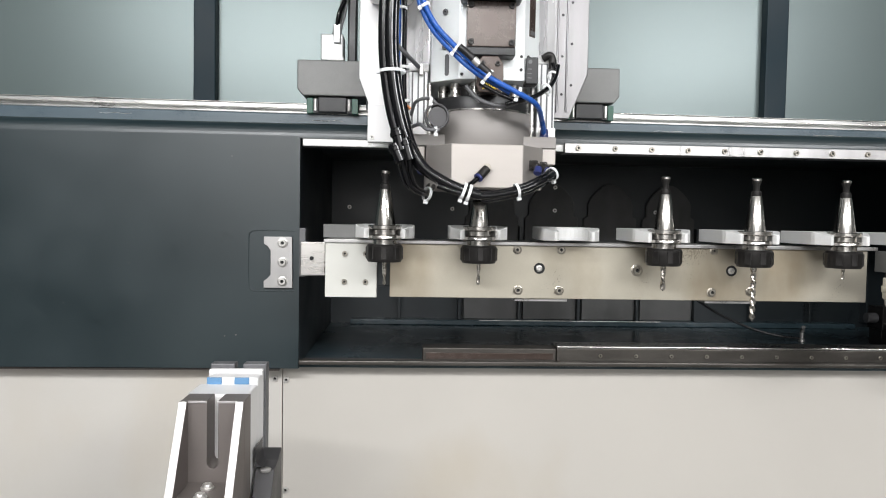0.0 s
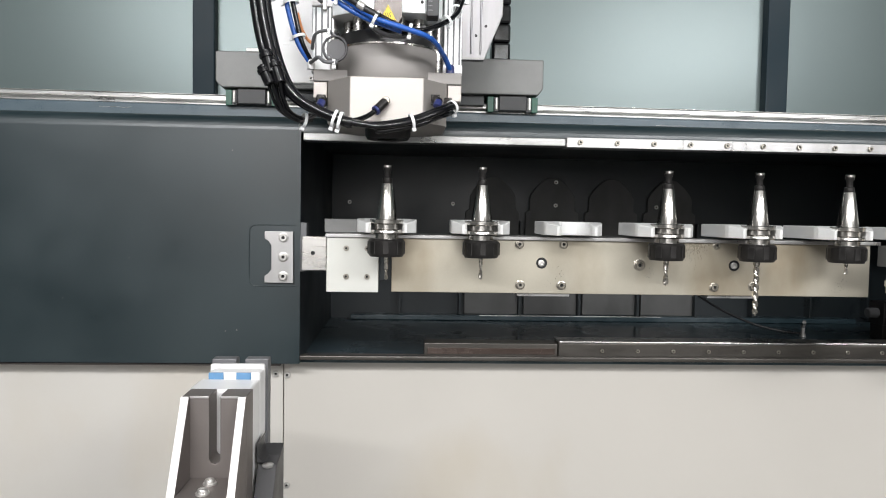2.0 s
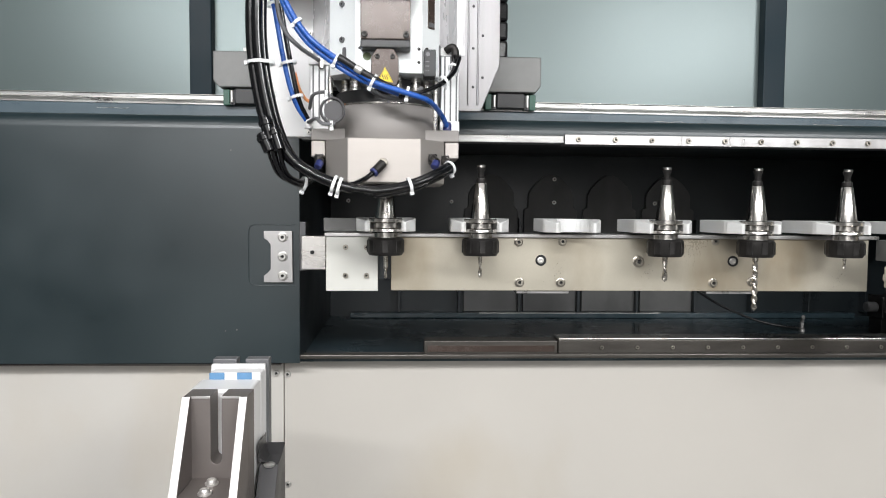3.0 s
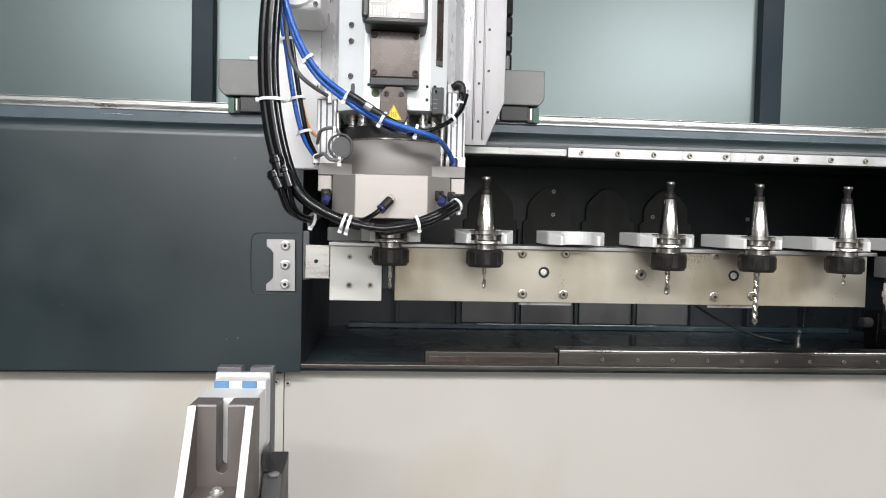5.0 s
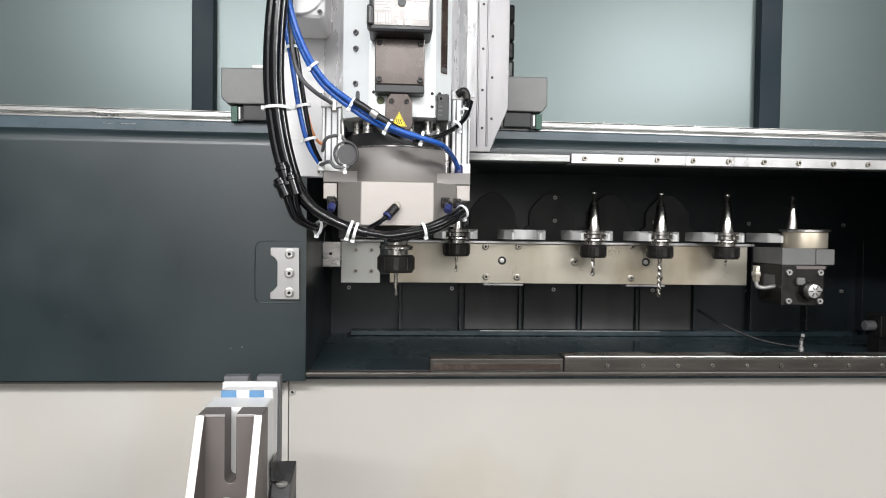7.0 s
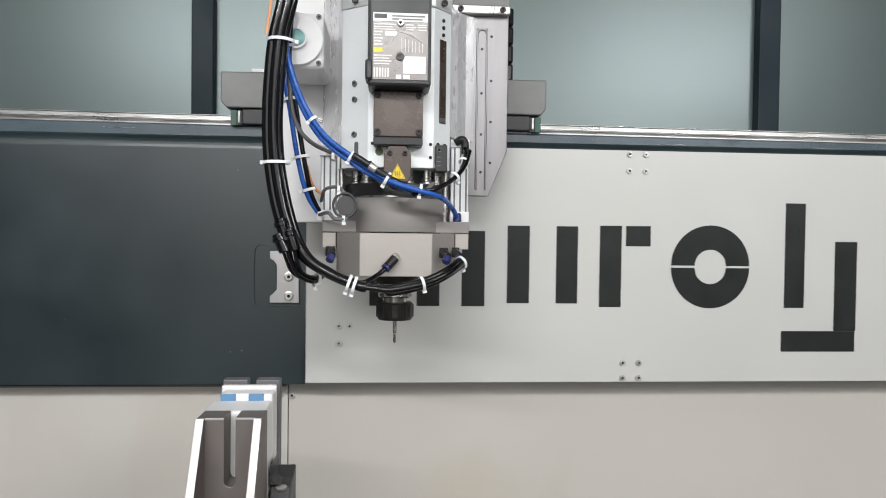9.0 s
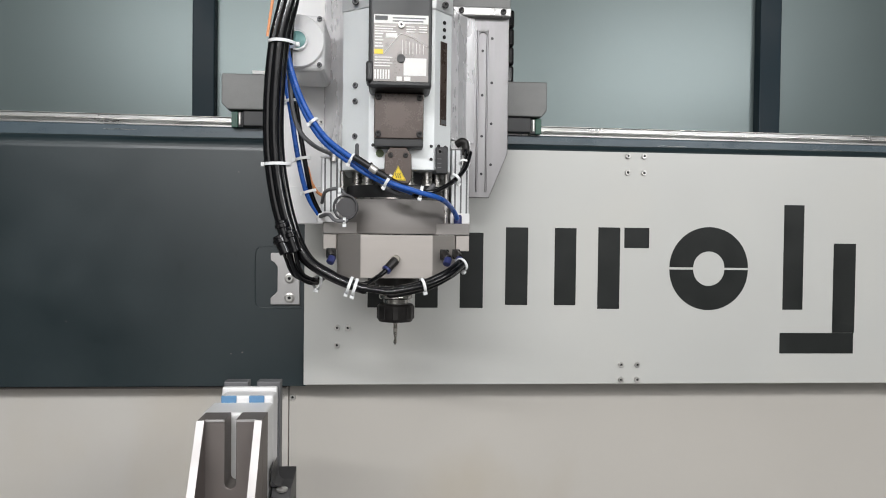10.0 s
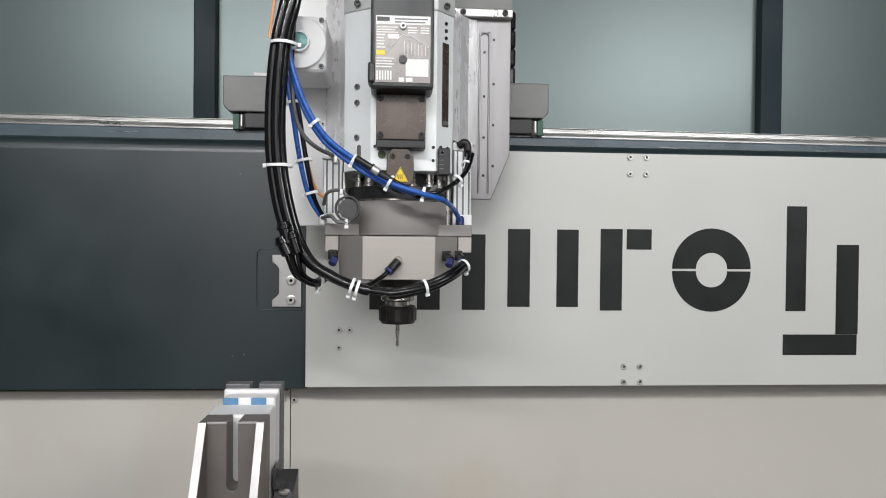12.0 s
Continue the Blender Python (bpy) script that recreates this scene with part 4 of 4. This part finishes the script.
    print_bar(-0.0175, -0.0025, 0.3355, 0.3415, M_PALE)
    for k in range(6):
        print_bar(-0.0315 + 0.0035 * k, -0.0295 + 0.0035 * k, 0.2825, 0.2945, M_PALE)
    print_bar(-0.003, 0.004, 0.2805, 0.286, M_PALE)
    print_bar(0.0065, 0.015, 0.2805, 0.286, M_PALE)
    part("label_line", tube([(-0.020, -0.1313, 0.315), (-0.010, -0.1313, 0.3275), (0.000, -0.1313, 0.3395), (0.005, -0.1313, 0.3405), (0.018, -0.1313, 0.336), (0.036, -0.1313, 0.325)], 0.0005, 5, 5), M_PALE, lb)
    for k in range(7):
        print_bar(0.004 + 0.0045 * k, 0.0046 + 0.0045 * k, 0.315, 0.333 - 0.001 * k, M_PALE)
    socket_screw(tb, 0.0025, -0.1309, 0.352, 0.0045)
    part("plug", lathe([(0.0055, 0), (0.0055, 0.0015), (0.003, 0.002), (0, 0.0005)], 16, (0.0025, -0.1309, 0.309), "y"), M_BLACK, tb)
    # black cover plate, browned for its reflection, and tongue with the hot surface sign
    cp = part("cover_plate", box(-0.032, 0.034, -0.0995, -0.0755, 0.2105, 0.2712, 0.0012), M_BRASSY, hd, "glossy black cover plate, browned for its reflection, with corner screws")
    part("cover_foot", box(-0.032, 0.034, -0.1005, -0.0755, 0.199, 0.2103, 0.0015), M_BLACK, hd)
    for x in (-0.0265, 0.0285):
        for z in (0.2165, 0.2655):
            socket_screw(cp, x, -0.0995, z, 0.0042, metal=M_NUT)
    tg = part("tongue", prism([(-0.0105, 0.1988), (-0.0125, 0.1955), (-0.0175, 0.188), (-0.018, 0.158), (-0.0145, 0.1505), (0.0155, 0.1505), (0.019, 0.158), (0.0185, 0.188), (0.0135, 0.1955), (0.0115, 0.1988)], "y", -0.098, -0.0755, 0.001), M_BRASSY, hd)
    for x in (-0.0095, 0.0105):
        socket_screw(tg, x, -0.098, 0.1885, 0.0034, metal=M_NUT)
    tri = part("warning_sign", prism([(-0.0100, 0.1545), (0.0115, 0.1545), (0.00075, 0.1745)], "y", -0.0988, -0.0981, 0.0001), M_YELLOW, tg, "yellow triangular hot surface sign")
    part("sign_border", tube([(-0.0086, -0.0989, 0.1553), (0.0101, -0.0989, 0.1553), (0.00075, -0.0989, 0.1728), (-0.0086, -0.0989, 0.1553)], 0.0004, 5, 1), M_BLACK, tri)
    for k in (-1, 0, 1):
        part("heat_wave", tube([(0.0008 + 0.0028 * k, -0.0989, 0.1575), (0.0016 + 0.0028 * k, -0.0989, 0.1595), (0.0000 + 0.0028 * k, -0.0989, 0.162), (0.0010 + 0.0028 * k, -0.0989, 0.1645)], 0.0005, 5, 4), M_BLACK, tri)
    # pneumatic cylinders either side
    for x0, x1, zt in ((-0.109, -0.081, 0.203), (0.079, 0.105, 0.219)):
        cy = box(x0, x1, -0.022, 0.02, 0.102, zt - 0.012, 0.0015)
        c = part("air_cylinder", cy, M_ALU, hd, "grooved aluminium air cylinder")
        for k in range(3):
            xx = x0 + 0.0055 + 0.0085 * k
            # thin grey strips paint the shade of the profile grooves
            part("groove", box(xx - 0.0012, xx + 0.0012, -0.0228, -0.0215, 0.104, zt - 0.0125), M_GREY, c)
        part("cylinder_cap", box(x0 - 0.001, x1 + 0.001, -0.024, 0.022, zt - 0.0119, zt, 0.001), M_WHITE, c)
        part("cylinder_foot", box(x0 - 0.001, x1 + 0.001, -0.026, 0.022, 0.0986, 0.1018 + 0.012, 0.001), M_WHITE, c)
    part("piston_rod", rod((0.071, -0.025, 0.0987), (0.071, -0.025, 0.172), 0.0035, 12), M_STEEL, hd)
    part("piston_rod", rod((-0.0785, -0.03, 0.0987), (-0.0785, -0.03, 0.172), 0.0035, 12), M_STEEL, hd)
    # side plates of the Z slide
    lp = part("left_plate", prism([(-0.186, 0.66), (-0.186, 0.196), (-0.172, 0.159), (-0.172, 0.0965), (-0.112, 0.0965), (-0.112, 0.156), (-0.080, 0.18), (-0.080, 0.66)], "y", 0.060, 0.074, 0.0012), M_WHITE, hd, "white enamelled slide plate")
    part("left_step", box(-0.172, -0.113, 0.054, 0.0598, 0.097, 0.155, 0.001), M_WHITE, lp)
    part("left_liner", prism([(-0.114, 0.0598), (-0.110, 0.052), (-0.100, 0.040), (-0.088, 0.022), (-0.080, 0.0), (-0.0785, 0.0), (-0.0785, 0.0598)], "z", 0.206, 0.66), M_SHEET, hd, "bright rolled aluminium liner")
    for x, z in ((-0.118, 0.255), (-0.118, 0.225), (-0.165, 0.37), (-0.119, 0.36), (-0.1145, 0.411), (-0.1145, 0.399), (-0.165, 0.104), (-0.120, 0.104)):
        socket_screw(lp, x, 0.0598 if z > 0.16 else 0.0539, z, 0.0035)
    rp = part("right_plate", prism([(0.0765, 0.66), (0.0765, 0.142), (0.147, 0.142), (0.176, 0.213), (0.176, 0.66)], "y", 0.068, 0.080, 0.0012), M_PLATE, hd, "bright milled slide plate with long slot")
    part("right_fold", prism([(0.0760, 0.0), (0.0775, 0.0), (0.084, 0.024), (0.094, 0.046), (0.108, 0.0605), (0.121, 0.0665), (0.121, 0.0679), (0.0760, 0.0679)], "z", 0.228, 0.425), M_SHEET, rp, "bright curved inner sheet")
    bend = [(0.134 + 0.0075 * math.cos(radians(a)), 0.0672, 0.398 + 0.0075 * math.sin(radians(a))) for a in range(0, 181, 20)]
    part("plate_slot", tube([(0.1415, 0.0672, 0.152), (0.1415, 0.0672, 0.28)] + bend + [(0.1265, 0.0672, 0.28), (0.1265, 0.0672, 0.152)], 0.0017, 10, 3), M_PLATE, rp, "raised rim of a long slot")
    part("right_step", box(0.083, 0.176, 0.058, 0.0678, 0.440, 0.66, 0.0012), M_BLOCK, rp)
    part("step_lip", box(0.080, 0.1765, 0.054, 0.0678, 0.4265, 0.4396, 0.0015), M_BRUSH, rp)
    for x, z in ((0.149, 0.395), (0.149, 0.325), (0.149, 0.26), (0.149, 0.195), (0.134, 0.375), (0.134, 0.305), (0.134, 0.24), (0.134, 0.18)):
        # flat near-black discs paint the shade of drilled holes
        part("hole", lathe([(0.0022, 0), (0.0022, 0.0006), (0, 0.0006)], 12, (x, 0.0679 - (0.0 if x > 0.14 else 0.0001), z), "y"), M_HOLE, rp)
    for x in (0.098, 0.164):
        socket_screw(rp, x, 0.0538, 0.4330, 0.0045, metal=M_NUT)
    part("slide_back", box(-0.17, 0.17, 0.0802, 0.10, 0.20, 0.66, 0.001), M_BLOCK, hd)
    # control box with a round cap
    bx = part("button_box", box(-0.172, -0.103, -0.055, 0.0598, 0.308, 0.386, 0.008, 3), M_WHITE, hd, "white box with a round teal cap")
    part("cap_ring", lathe([(0.0365, 0), (0.0365, 0.004), (0.035, 0.006), (0, 0.006)], 40, (-0.139, -0.055, 0.347), "y"), M_WHITE, bx)
    part("cap", lathe([(0.0118, 0.006), (0.0118, 0.0105), (0.0105, 0.0115), (0, 0.0115)], 28, (-0.139, -0.055, 0.347), "y"), M_TEAL, bx, "teal round cap")
    part("cap_collar", lathe([(0.0119, 0.006), (0.0148, 0.006), (0.0142, 0.0125), (0.0119, 0.0125)], 28, (-0.139, -0.055, 0.347), "y", closed=True), M_ALU, bx, "pale collar round the cap")
    for x, z in ((-0.1095, 0.379), (-0.1095, 0.3155)):
        socket_screw(bx, x, -0.0552, z, 0.0036, metal=M_GREY)
    # thick black hose bundle: down the side and round under the housing
    core = [(-0.128, -0.10, 0.62), (-0.133, -0.125, 0.45), (-0.141, -0.13, 0.381), (-0.154, -0.13, 0.320), (-0.160, -0.13, 0.237), (-0.157, -0.13, 0.165), (-0.142, -0.132, 0.093), (-0.117, -0.135, 0.050), (-0.084, -0.138, 0.027),
            (-0.048, -0.142, 0.0130), (-0.006, -0.142, 0.0085), (0.035, -0.138, 0.0165), (0.069, -0.125, 0.031), (0.090, -0.095, 0.044)]
    offs = ((-0.0062, 0.0, 0.002), (0.0030, -0.006, 0.002), (-0.0010, 0.006, -0.002), (0.0080, 0.002, 0.003))
    for i, (ox, oy, oz) in enumerate(offs):
        pts = []
        for k, (x, y, z) in enumerate(core[:10] + [(-0.040, -0.142, 0.0119)] if i < 2 else core[:9]):
            w = 1.0 if k < 7 else 0.55
            pts.append((x + ox * w, y + oy * w, z + oz * w + (ox * -0.5 * (1 - w))))
        SWING.append(part("black_hose", tube(pts, 0.0068 if i < 2 else 0.0058, 12, 8), M_RUBBER, hd, "glossy black hose"))
        if i < 2:
            pts = [(x + ox * 0.55, y + oy * 0.55, z + oz * 0.55 - ox * 0.225) for x, y, z in [(-0.066, -0.140, 0.0190), (-0.048, -0.142, 0.0130), (-0.026, -0.142, 0.0098)] + core[10:]]
            part("black_hose", tube(pts, 0.0040, 12, 8), M_RUBBER, hd, "glossy black hose")
    part("black_hose", tube([(-0.012, -0.137, 0.0042), (-0.002, -0.138, 0.0038), (0.040, -0.134, 0.013), (0.069, -0.120, 0.026), (0.088, -0.09, 0.036)], 0.0036, 10, 8), M_RUBBER, hd)
    # couplings and the two branches that drop behind the bundle
    for x0, z0, x1, z1 in ((-0.146, 0.098, -0.138, 0.070), (-0.136, 0.086, -0.127, 0.058), (-0.149, 0.079, -0.139, 0.056)):
        cp2 = rod((x0, -0.150, z0), (x1, -0.150, z1), 0.0078, 16, 0.001)
        DANGLE.append(part("coupling", cp2, M_RUBBER, hd, "black screw coupling"))
        d = Vector((x1 - x0, 0, z1 - z0)).normalized()
        DANGLE.append(part("coupling_ring", rod(Vector((x0, -0.150, z0)) + d * 0.004, Vector((x0, -0.150, z0)) + d * 0.010, 0.0095, 16, 0.0008), M_RUBBER, hd))
    for pts in ([(-0.139, -0.148, 0.066), (-0.134, -0.14, 0.045), (-0.126, -0.13, 0.026), (-0.108, -0.11, 0.016), (-0.098, -0.08, 0.022)], [(-0.128, -0.148, 0.060), (-0.126, -0.135, 0.042), (-0.119, -0.12, 0.026), (-0.103, -0.10, 0.020), (-0.094, -0.07, 0.030)]):
        DANGLE.append(part("thin_hose", tube(pts, 0.0030, 10, 8), M_RUBBER, hd))
        DANGLE.append(part("thin_hose", tube([(x - 0.0065, y + 0.003, z + 0.002) for x, y, z in pts], 0.0021, 10, 8), M_RUBBER, hd))
    # front nozzle with its short hose
    nz = part("air_fitting", rod((-0.012, -0.104, 0.036), (-0.001, -0.097, 0.048), 0.0062, 14, 0.0012), M_NUT, hd, "dark air fitting with blue ring")
    part("fitting_ring", rod((-0.0145, -0.1055, 0.0335), (-0.012, -0.104, 0.036), 0.0066, 14, 0.0006), M_BLUEFIT, nz)
    part("fitting_base", rod((-0.001, -0.100, 0.049), (-0.001, -0.0895, 0.049), 0.0055, 14, 0.0006), M_BOLT, nz)
    part("thin_hose", tube([(-0.0145, -0.1055, 0.0335), (-0.024, -0.112, 0.026), (-0.036, -0.125, 0.019), (-0.045, -0.133, 0.016)], 0.0034, 10, 8), M_RUBBER, hd)
    for x, y in ((0.066, -0.078), (0.084, -0.055), (-0.092, -0.055)):
        f = part("air_fitting", rod((x, y, 0.056), (x + 0.004, y - 0.016, 0.050), 0.0056, 14, 0.001), M_NUT, hd)
        part("fitting_ring", rod((x + 0.004, y - 0.016, 0.050), (x + 0.001, y - 0.022, 0.042), 0.0055, 14, 0.001), M_BLUEFIT, f, "blue fitting ring")
        part("fitting_stub", box(x - 0.006, x + 0.006, y, y + 0.02, 0.048, 0.062, 0.001), M_NUT, f)
    # blue hoses
    LEAN_LONG.append(part("blue_hose", tube([(-0.135, -0.10, 0.62), (-0.142, -0.115, 0.40), (-0.145, -0.118, 0.330), (-0.136, -0.12, 0.285), (-0.119, -0.12, 0.243), (-0.094, -0.12, 0.207), (-0.057, -0.12, 0.179), (-0.013, -0.126, 0.1510), (0.024, -0.126, 0.1385), (0.058, -0.108, 0.130), (0.078, -0.06, 0.118),
                            (0.088, -0.035, 0.104)], 0.0036, 10, 8), M_BLUE, hd, "bright blue air hose"))
    LEAN_LONG.append(part("blue_hose", tube([(-0.142, -0.11, 0.40), (-0.148, -0.112, 0.330), (-0.139, -0.114, 0.283), (-0.1225, -0.114, 0.240), (-0.098, -0.114, 0.203), (-0.061, -0.114, 0.174), (-0.035, -0.116, 0.158), (-0.014, -0.118, 0.1485), (0.020, -0.118, 0.1365)], 0.0034, 10, 8), M_BLUE, hd))
    LEAN_LONG.append(part("black_sleeve", tube([(-0.057, -0.126, 0.182), (-0.043, -0.127, 0.1735), (-0.027, -0.127, 0.163), (-0.009, -0.127, 0.1530)], 0.0044, 10, 6), M_BLACK, hd))
    LEAN_LONG.append(part("sleeve_fitting", rod((-0.036, -0.128, 0.1690), (-0.027, -0.128, 0.1630), 0.0052, 12, 0.001), M_DULL, hd))
    part("black_cable", tube([(-0.016, -0.120, 0.1575), (0.020, -0.118, 0.141), (0.045, -0.114, 0.139), (0.067, -0.10, 0.149), (0.088, -0.075, 0.168), (0.097, -0.05, 0.190), (0.0985, -0.03, 0.208)], 0.0029, 10, 8), M_RUBBER, hd)
    part("black_cable", tube([(0.020, -0.118, 0.132), (0.052, -0.108, 0.141), (0.076, -0.09, 0.155), (0.094, -0.068, 0.175), (0.104, -0.045, 0.200)], 0.003, 10, 8), M_RUBBER, hd)
    part("grey_cable", tube([(-0.03, -0.082, 0.160), (-0.015, -0.09, 0.143), (0.01, -0.098, 0.133), (0.035, -0.095, 0.137), (0.05, -0.085, 0.150)], 0.003, 8, 8), M_GREY, hd)
    for ox in (0.0, 0.0085):
        LEAN_SIDE.append(part("blue_hose", tube([(-0.150 + ox, -0.075, 0.42), (-0.156 + ox, -0.07, 0.312), (-0.147 + ox, -0.065, 0.250), (-0.136 + ox, -0.06, 0.180), (-0.124 + ox * 0.7, -0.055, 0.134), (-0.108 + ox * 0.3, -0.045, 0.106)], 0.0034, 10, 8), M_BLUE if ox == 0 else M_RUBBER, hd, "blue air hose"))
    part("grey_cable", tube([(-0.146, -0.09, 0.30), (-0.140, -0.095, 0.245), (-0.129, -0.095, 0.216), (-0.112, -0.085, 0.200), (-0.095, -0.03, 0.196)], 0.003, 8, 8), M_GREY, hd)
    SWING.append(part("orange_wire", tube([(-0.146, -0.112, 0.62), (-0.152, -0.138, 0.45), (-0.1565, -0.141, 0.40), (-0.166, -0.140, 0.330)], 0.0018, 8, 8), M_COPPER, hd))
    part("orange_wire", tube([(-0.126, -0.045, 0.175), (-0.121, -0.04, 0.155), (-0.114, -0.035, 0.142), (-0.106, -0.03, 0.136)], 0.0022, 8, 8), M_COPPER, hd)
    loop = [(-0.070 + 0.0155 * math.cos(radians(a)), -0.085, 0.118 + 0.0165 * math.sin(radians(a))) for a in range(200, 561, 24)]
    part("cable_loop", tube(loop, 0.0018, 8, 3), M_IRON, hd)
    part("cable_disc", lathe([(0.0135, 0), (0.0135, 0.003), (0, 0.003)], 28, (-0.068, -0.080, 0.118), "y"), M_IRON, hd)
    part("grey_cable", tube([(-0.105, -0.05, 0.125), (-0.098, -0.07, 0.140), (-0.08, -0.08, 0.143), (-0.07, -0.083, 0.135)], 0.0024, 8, 8), M_GREY, hd)
    part("grey_cable", tube([(-0.107, -0.05, 0.106), (-0.093, -0.075, 0.108), (-0.083, -0.088, 0.100), (-0.066, -0.088, 0.0995)], 0.0026, 8, 8), M_GREY, hd)
    part("hose_elbow", lathe([(0.0055, 0), (0.0055, 0.012), (0.004, 0.014), (0, 0.014)], 14, (-0.107, -0.045, 0.098)), M_WHITE, hd)
    part("hose_elbow", lathe([(0.006, 0), (0.006, 0.010), (0.0045, 0.013), (0, 0.013)], 14, (0.088, -0.034, 0.0985)), M_BLUEFIT, hd)
    part("tube_elbow", tube([(0.0985, -0.03, 0.198), (0.0985, -0.03, 0.212), (0.094, -0.03, 0.218), (0.086, -0.025, 0.214)], 0.0055, 10, 6), M_NUT, hd)
    part("grey_grip", box(-0.094, -0.088, -0.03, -0.02, 0.185, 0.200, 0.001), M_DULL, hd)
    for x, y, z, r, d in ((-0.149, -0.128, 0.325, 0.0165, (0.05, 0, 1)), (-0.154, -0.128, 0.170, 0.0160, (-0.02, 0, 1)), (-0.060, -0.144, 0.0165, 0.0104, (1, 0, -0.36)), (-0.0530, -0.144, 0.0140, 0.0104, (1, 0, -0.3)),
                          (0.034, -0.138, 0.0170, 0.0082, (1, 0.2, 0.3)), (0.088, -0.097, 0.042, 0.0085, (0.7, 0.6, 0.4)), (-0.110, -0.118, 0.228, 0.0055, (0.6, 0, -0.8)), (-0.060, -0.119, 0.180, 0.0068, (0.8, 0, -0.5)),
                          (-0.013, -0.122, 0.152, 0.0085, (0.85, 0, -0.5)), (0.031, -0.118, 0.1385, 0.0070, (1, 0, -0.2)), (0.079, -0.088, 0.159, 0.0065, (0.7, 0.5, 0.7)), (0.0945, -0.055, 0.183, 0.0065, (0.3, 0.7, 0.8)),
                          (-0.148, -0.068, 0.262, 0.0095, (0.2, 0, -1)), (-0.131, -0.06, 0.185, 0.0095, (0.2, 0, -1)), (-0.122, -0.055, 0.140, 0.0085, (0.3, 0, -1)), (-0.104, -0.108, 0.0175, 0.0085, (0.8, 0.5, -0.2)),
                          (-0.071, -0.086, 0.0995, 0.0035, (1, 0, 0)), (-0.078, -0.084, 0.140, 0.0035, (1, 0, 0))):
        ob = tie(hd, x, y, z, r, d)
        if x == -0.104:
            DANGLE.append(ob)
        elif x < -0.045 and y < -0.125:
            SWING.append(ob)
        elif y < -0.117 and z > 0.12 and x < 0.05:
            LEAN_LONG.append(ob)
        elif y > -0.07 and x < -0.12:
            LEAN_SIDE.append(ob)
    return hd


HEAD = build_head()


# ---- what moves ----
def motions():
    x2, x1 = TOOL_X[1], TOOL_X[0]
    dx = x2 - x1
    across = [(1.5, 1.0), (1.6, 0.87), (1.7, 0.50), (1.8, 0.11), (1.9, 0.01), (2.0, 0.0)]
    walk(CAR, [(0, pose(x2, 0, 0))] + [(t, pose(x1 + dx * f, 0, 0)) for t, f in across] + [(12, pose(x1, 0, 0))])
    up = [(0, 1.465), (0.5, 1.494), (1, 1.522), (1.5, 1.5455), (1.6, 1.547), (1.7, 1.547), (1.8, 1.5475), (1.9, 1.5465), (2.0, 1.543), (2.5, 1.502), (3, 1.460), (3.2, 1.4445), (3.4, 1.4315), (3.6, 1.4258), (3.8, 1.425), (5, 1.425),
          (7.4, 1.425), (7.55, 1.424), (8.0, 1.393), (8.5, 1.3612), (8.65, 1.36), (9, 1.36), (12, 1.36)]
    fx = dict(across)
    # the hoses hang over to one side while the head stands further along the beam
    hang = [(0, 1.0), (1.0, 0.9), (1.5, 0.8), (1.6, 0.7), (1.7, 0.5), (1.8, 0.2), (1.9, 0.0), (2.0, -0.15), (2.5, -0.2), (3.0, -0.08), (3.6, 0.0), (12, 0.0)]
    for ob in SWING:
        walk(ob, [(t, pose(0.024 * a, 0, -0.002 * a)) for t, a in hang])
    for ob in DANGLE:
        walk(ob, [(t, pose(0.022 * a, 0, -0.006 * a)) for t, a in hang])
    for obs, px, pz, deg in ((LEAN_LONG, 0.085, 0.108, 9.0), (LEAN_SIDE, -0.108, 0.105, 9.0)):
        for ob in obs:
            walk(ob, [(t, pose(px, 0, pz) @ pose(0, 0, 0, 0, deg * a, 0) @ pose(-px, 0, -pz)) for t, a in hang])
    walk(HEAD, [(t, pose(x2 if t < 1.5 else x1 + dx * fx.get(t, 0.0), AXIS_Y, z)) for t, z in up])
    slide = [(0, 0), (5.2, 0), (5.5, 0.005), (5.6, 0.022), (5.7, 0.053), (6, 0.151), (6.5, 0.262), (7, 0.371), (7.2, 0.415), (7.35, 0.440), (7.5, 0.446), (12, 0.446)]
    walk(MAG, [(t, pose(-0.045 * d, d, 0.032 * d)) for t, d in slide])
    for i, th in HOLDERS:
        if i == 0:
            walk(th, [(t, pose(x1, AXIS_Y, GAUGE + (z - 1.425 if t > 5 else 0))) for t, z in up])
        else:
            walk(th, [(t, pose(TOOL_X[i] - 0.045 * d, AXIS_Y + d, GAUGE + 0.032 * d)) for t, d in slide])
    walk(DOOR, [(0, pose(1.2, 0, 0)), (7.3, pose(1.2, 0, 0)), (7.45, pose(1.15, 0, 0)), (8.8, pose(0.134, 0, 0)), (8.9, pose(0.062, 0, 0)), (9.0, pose(0.004, 0, 0)), (9.1, pose(0, 0, 0)), (12, pose(0, 0, 0))])


motions()
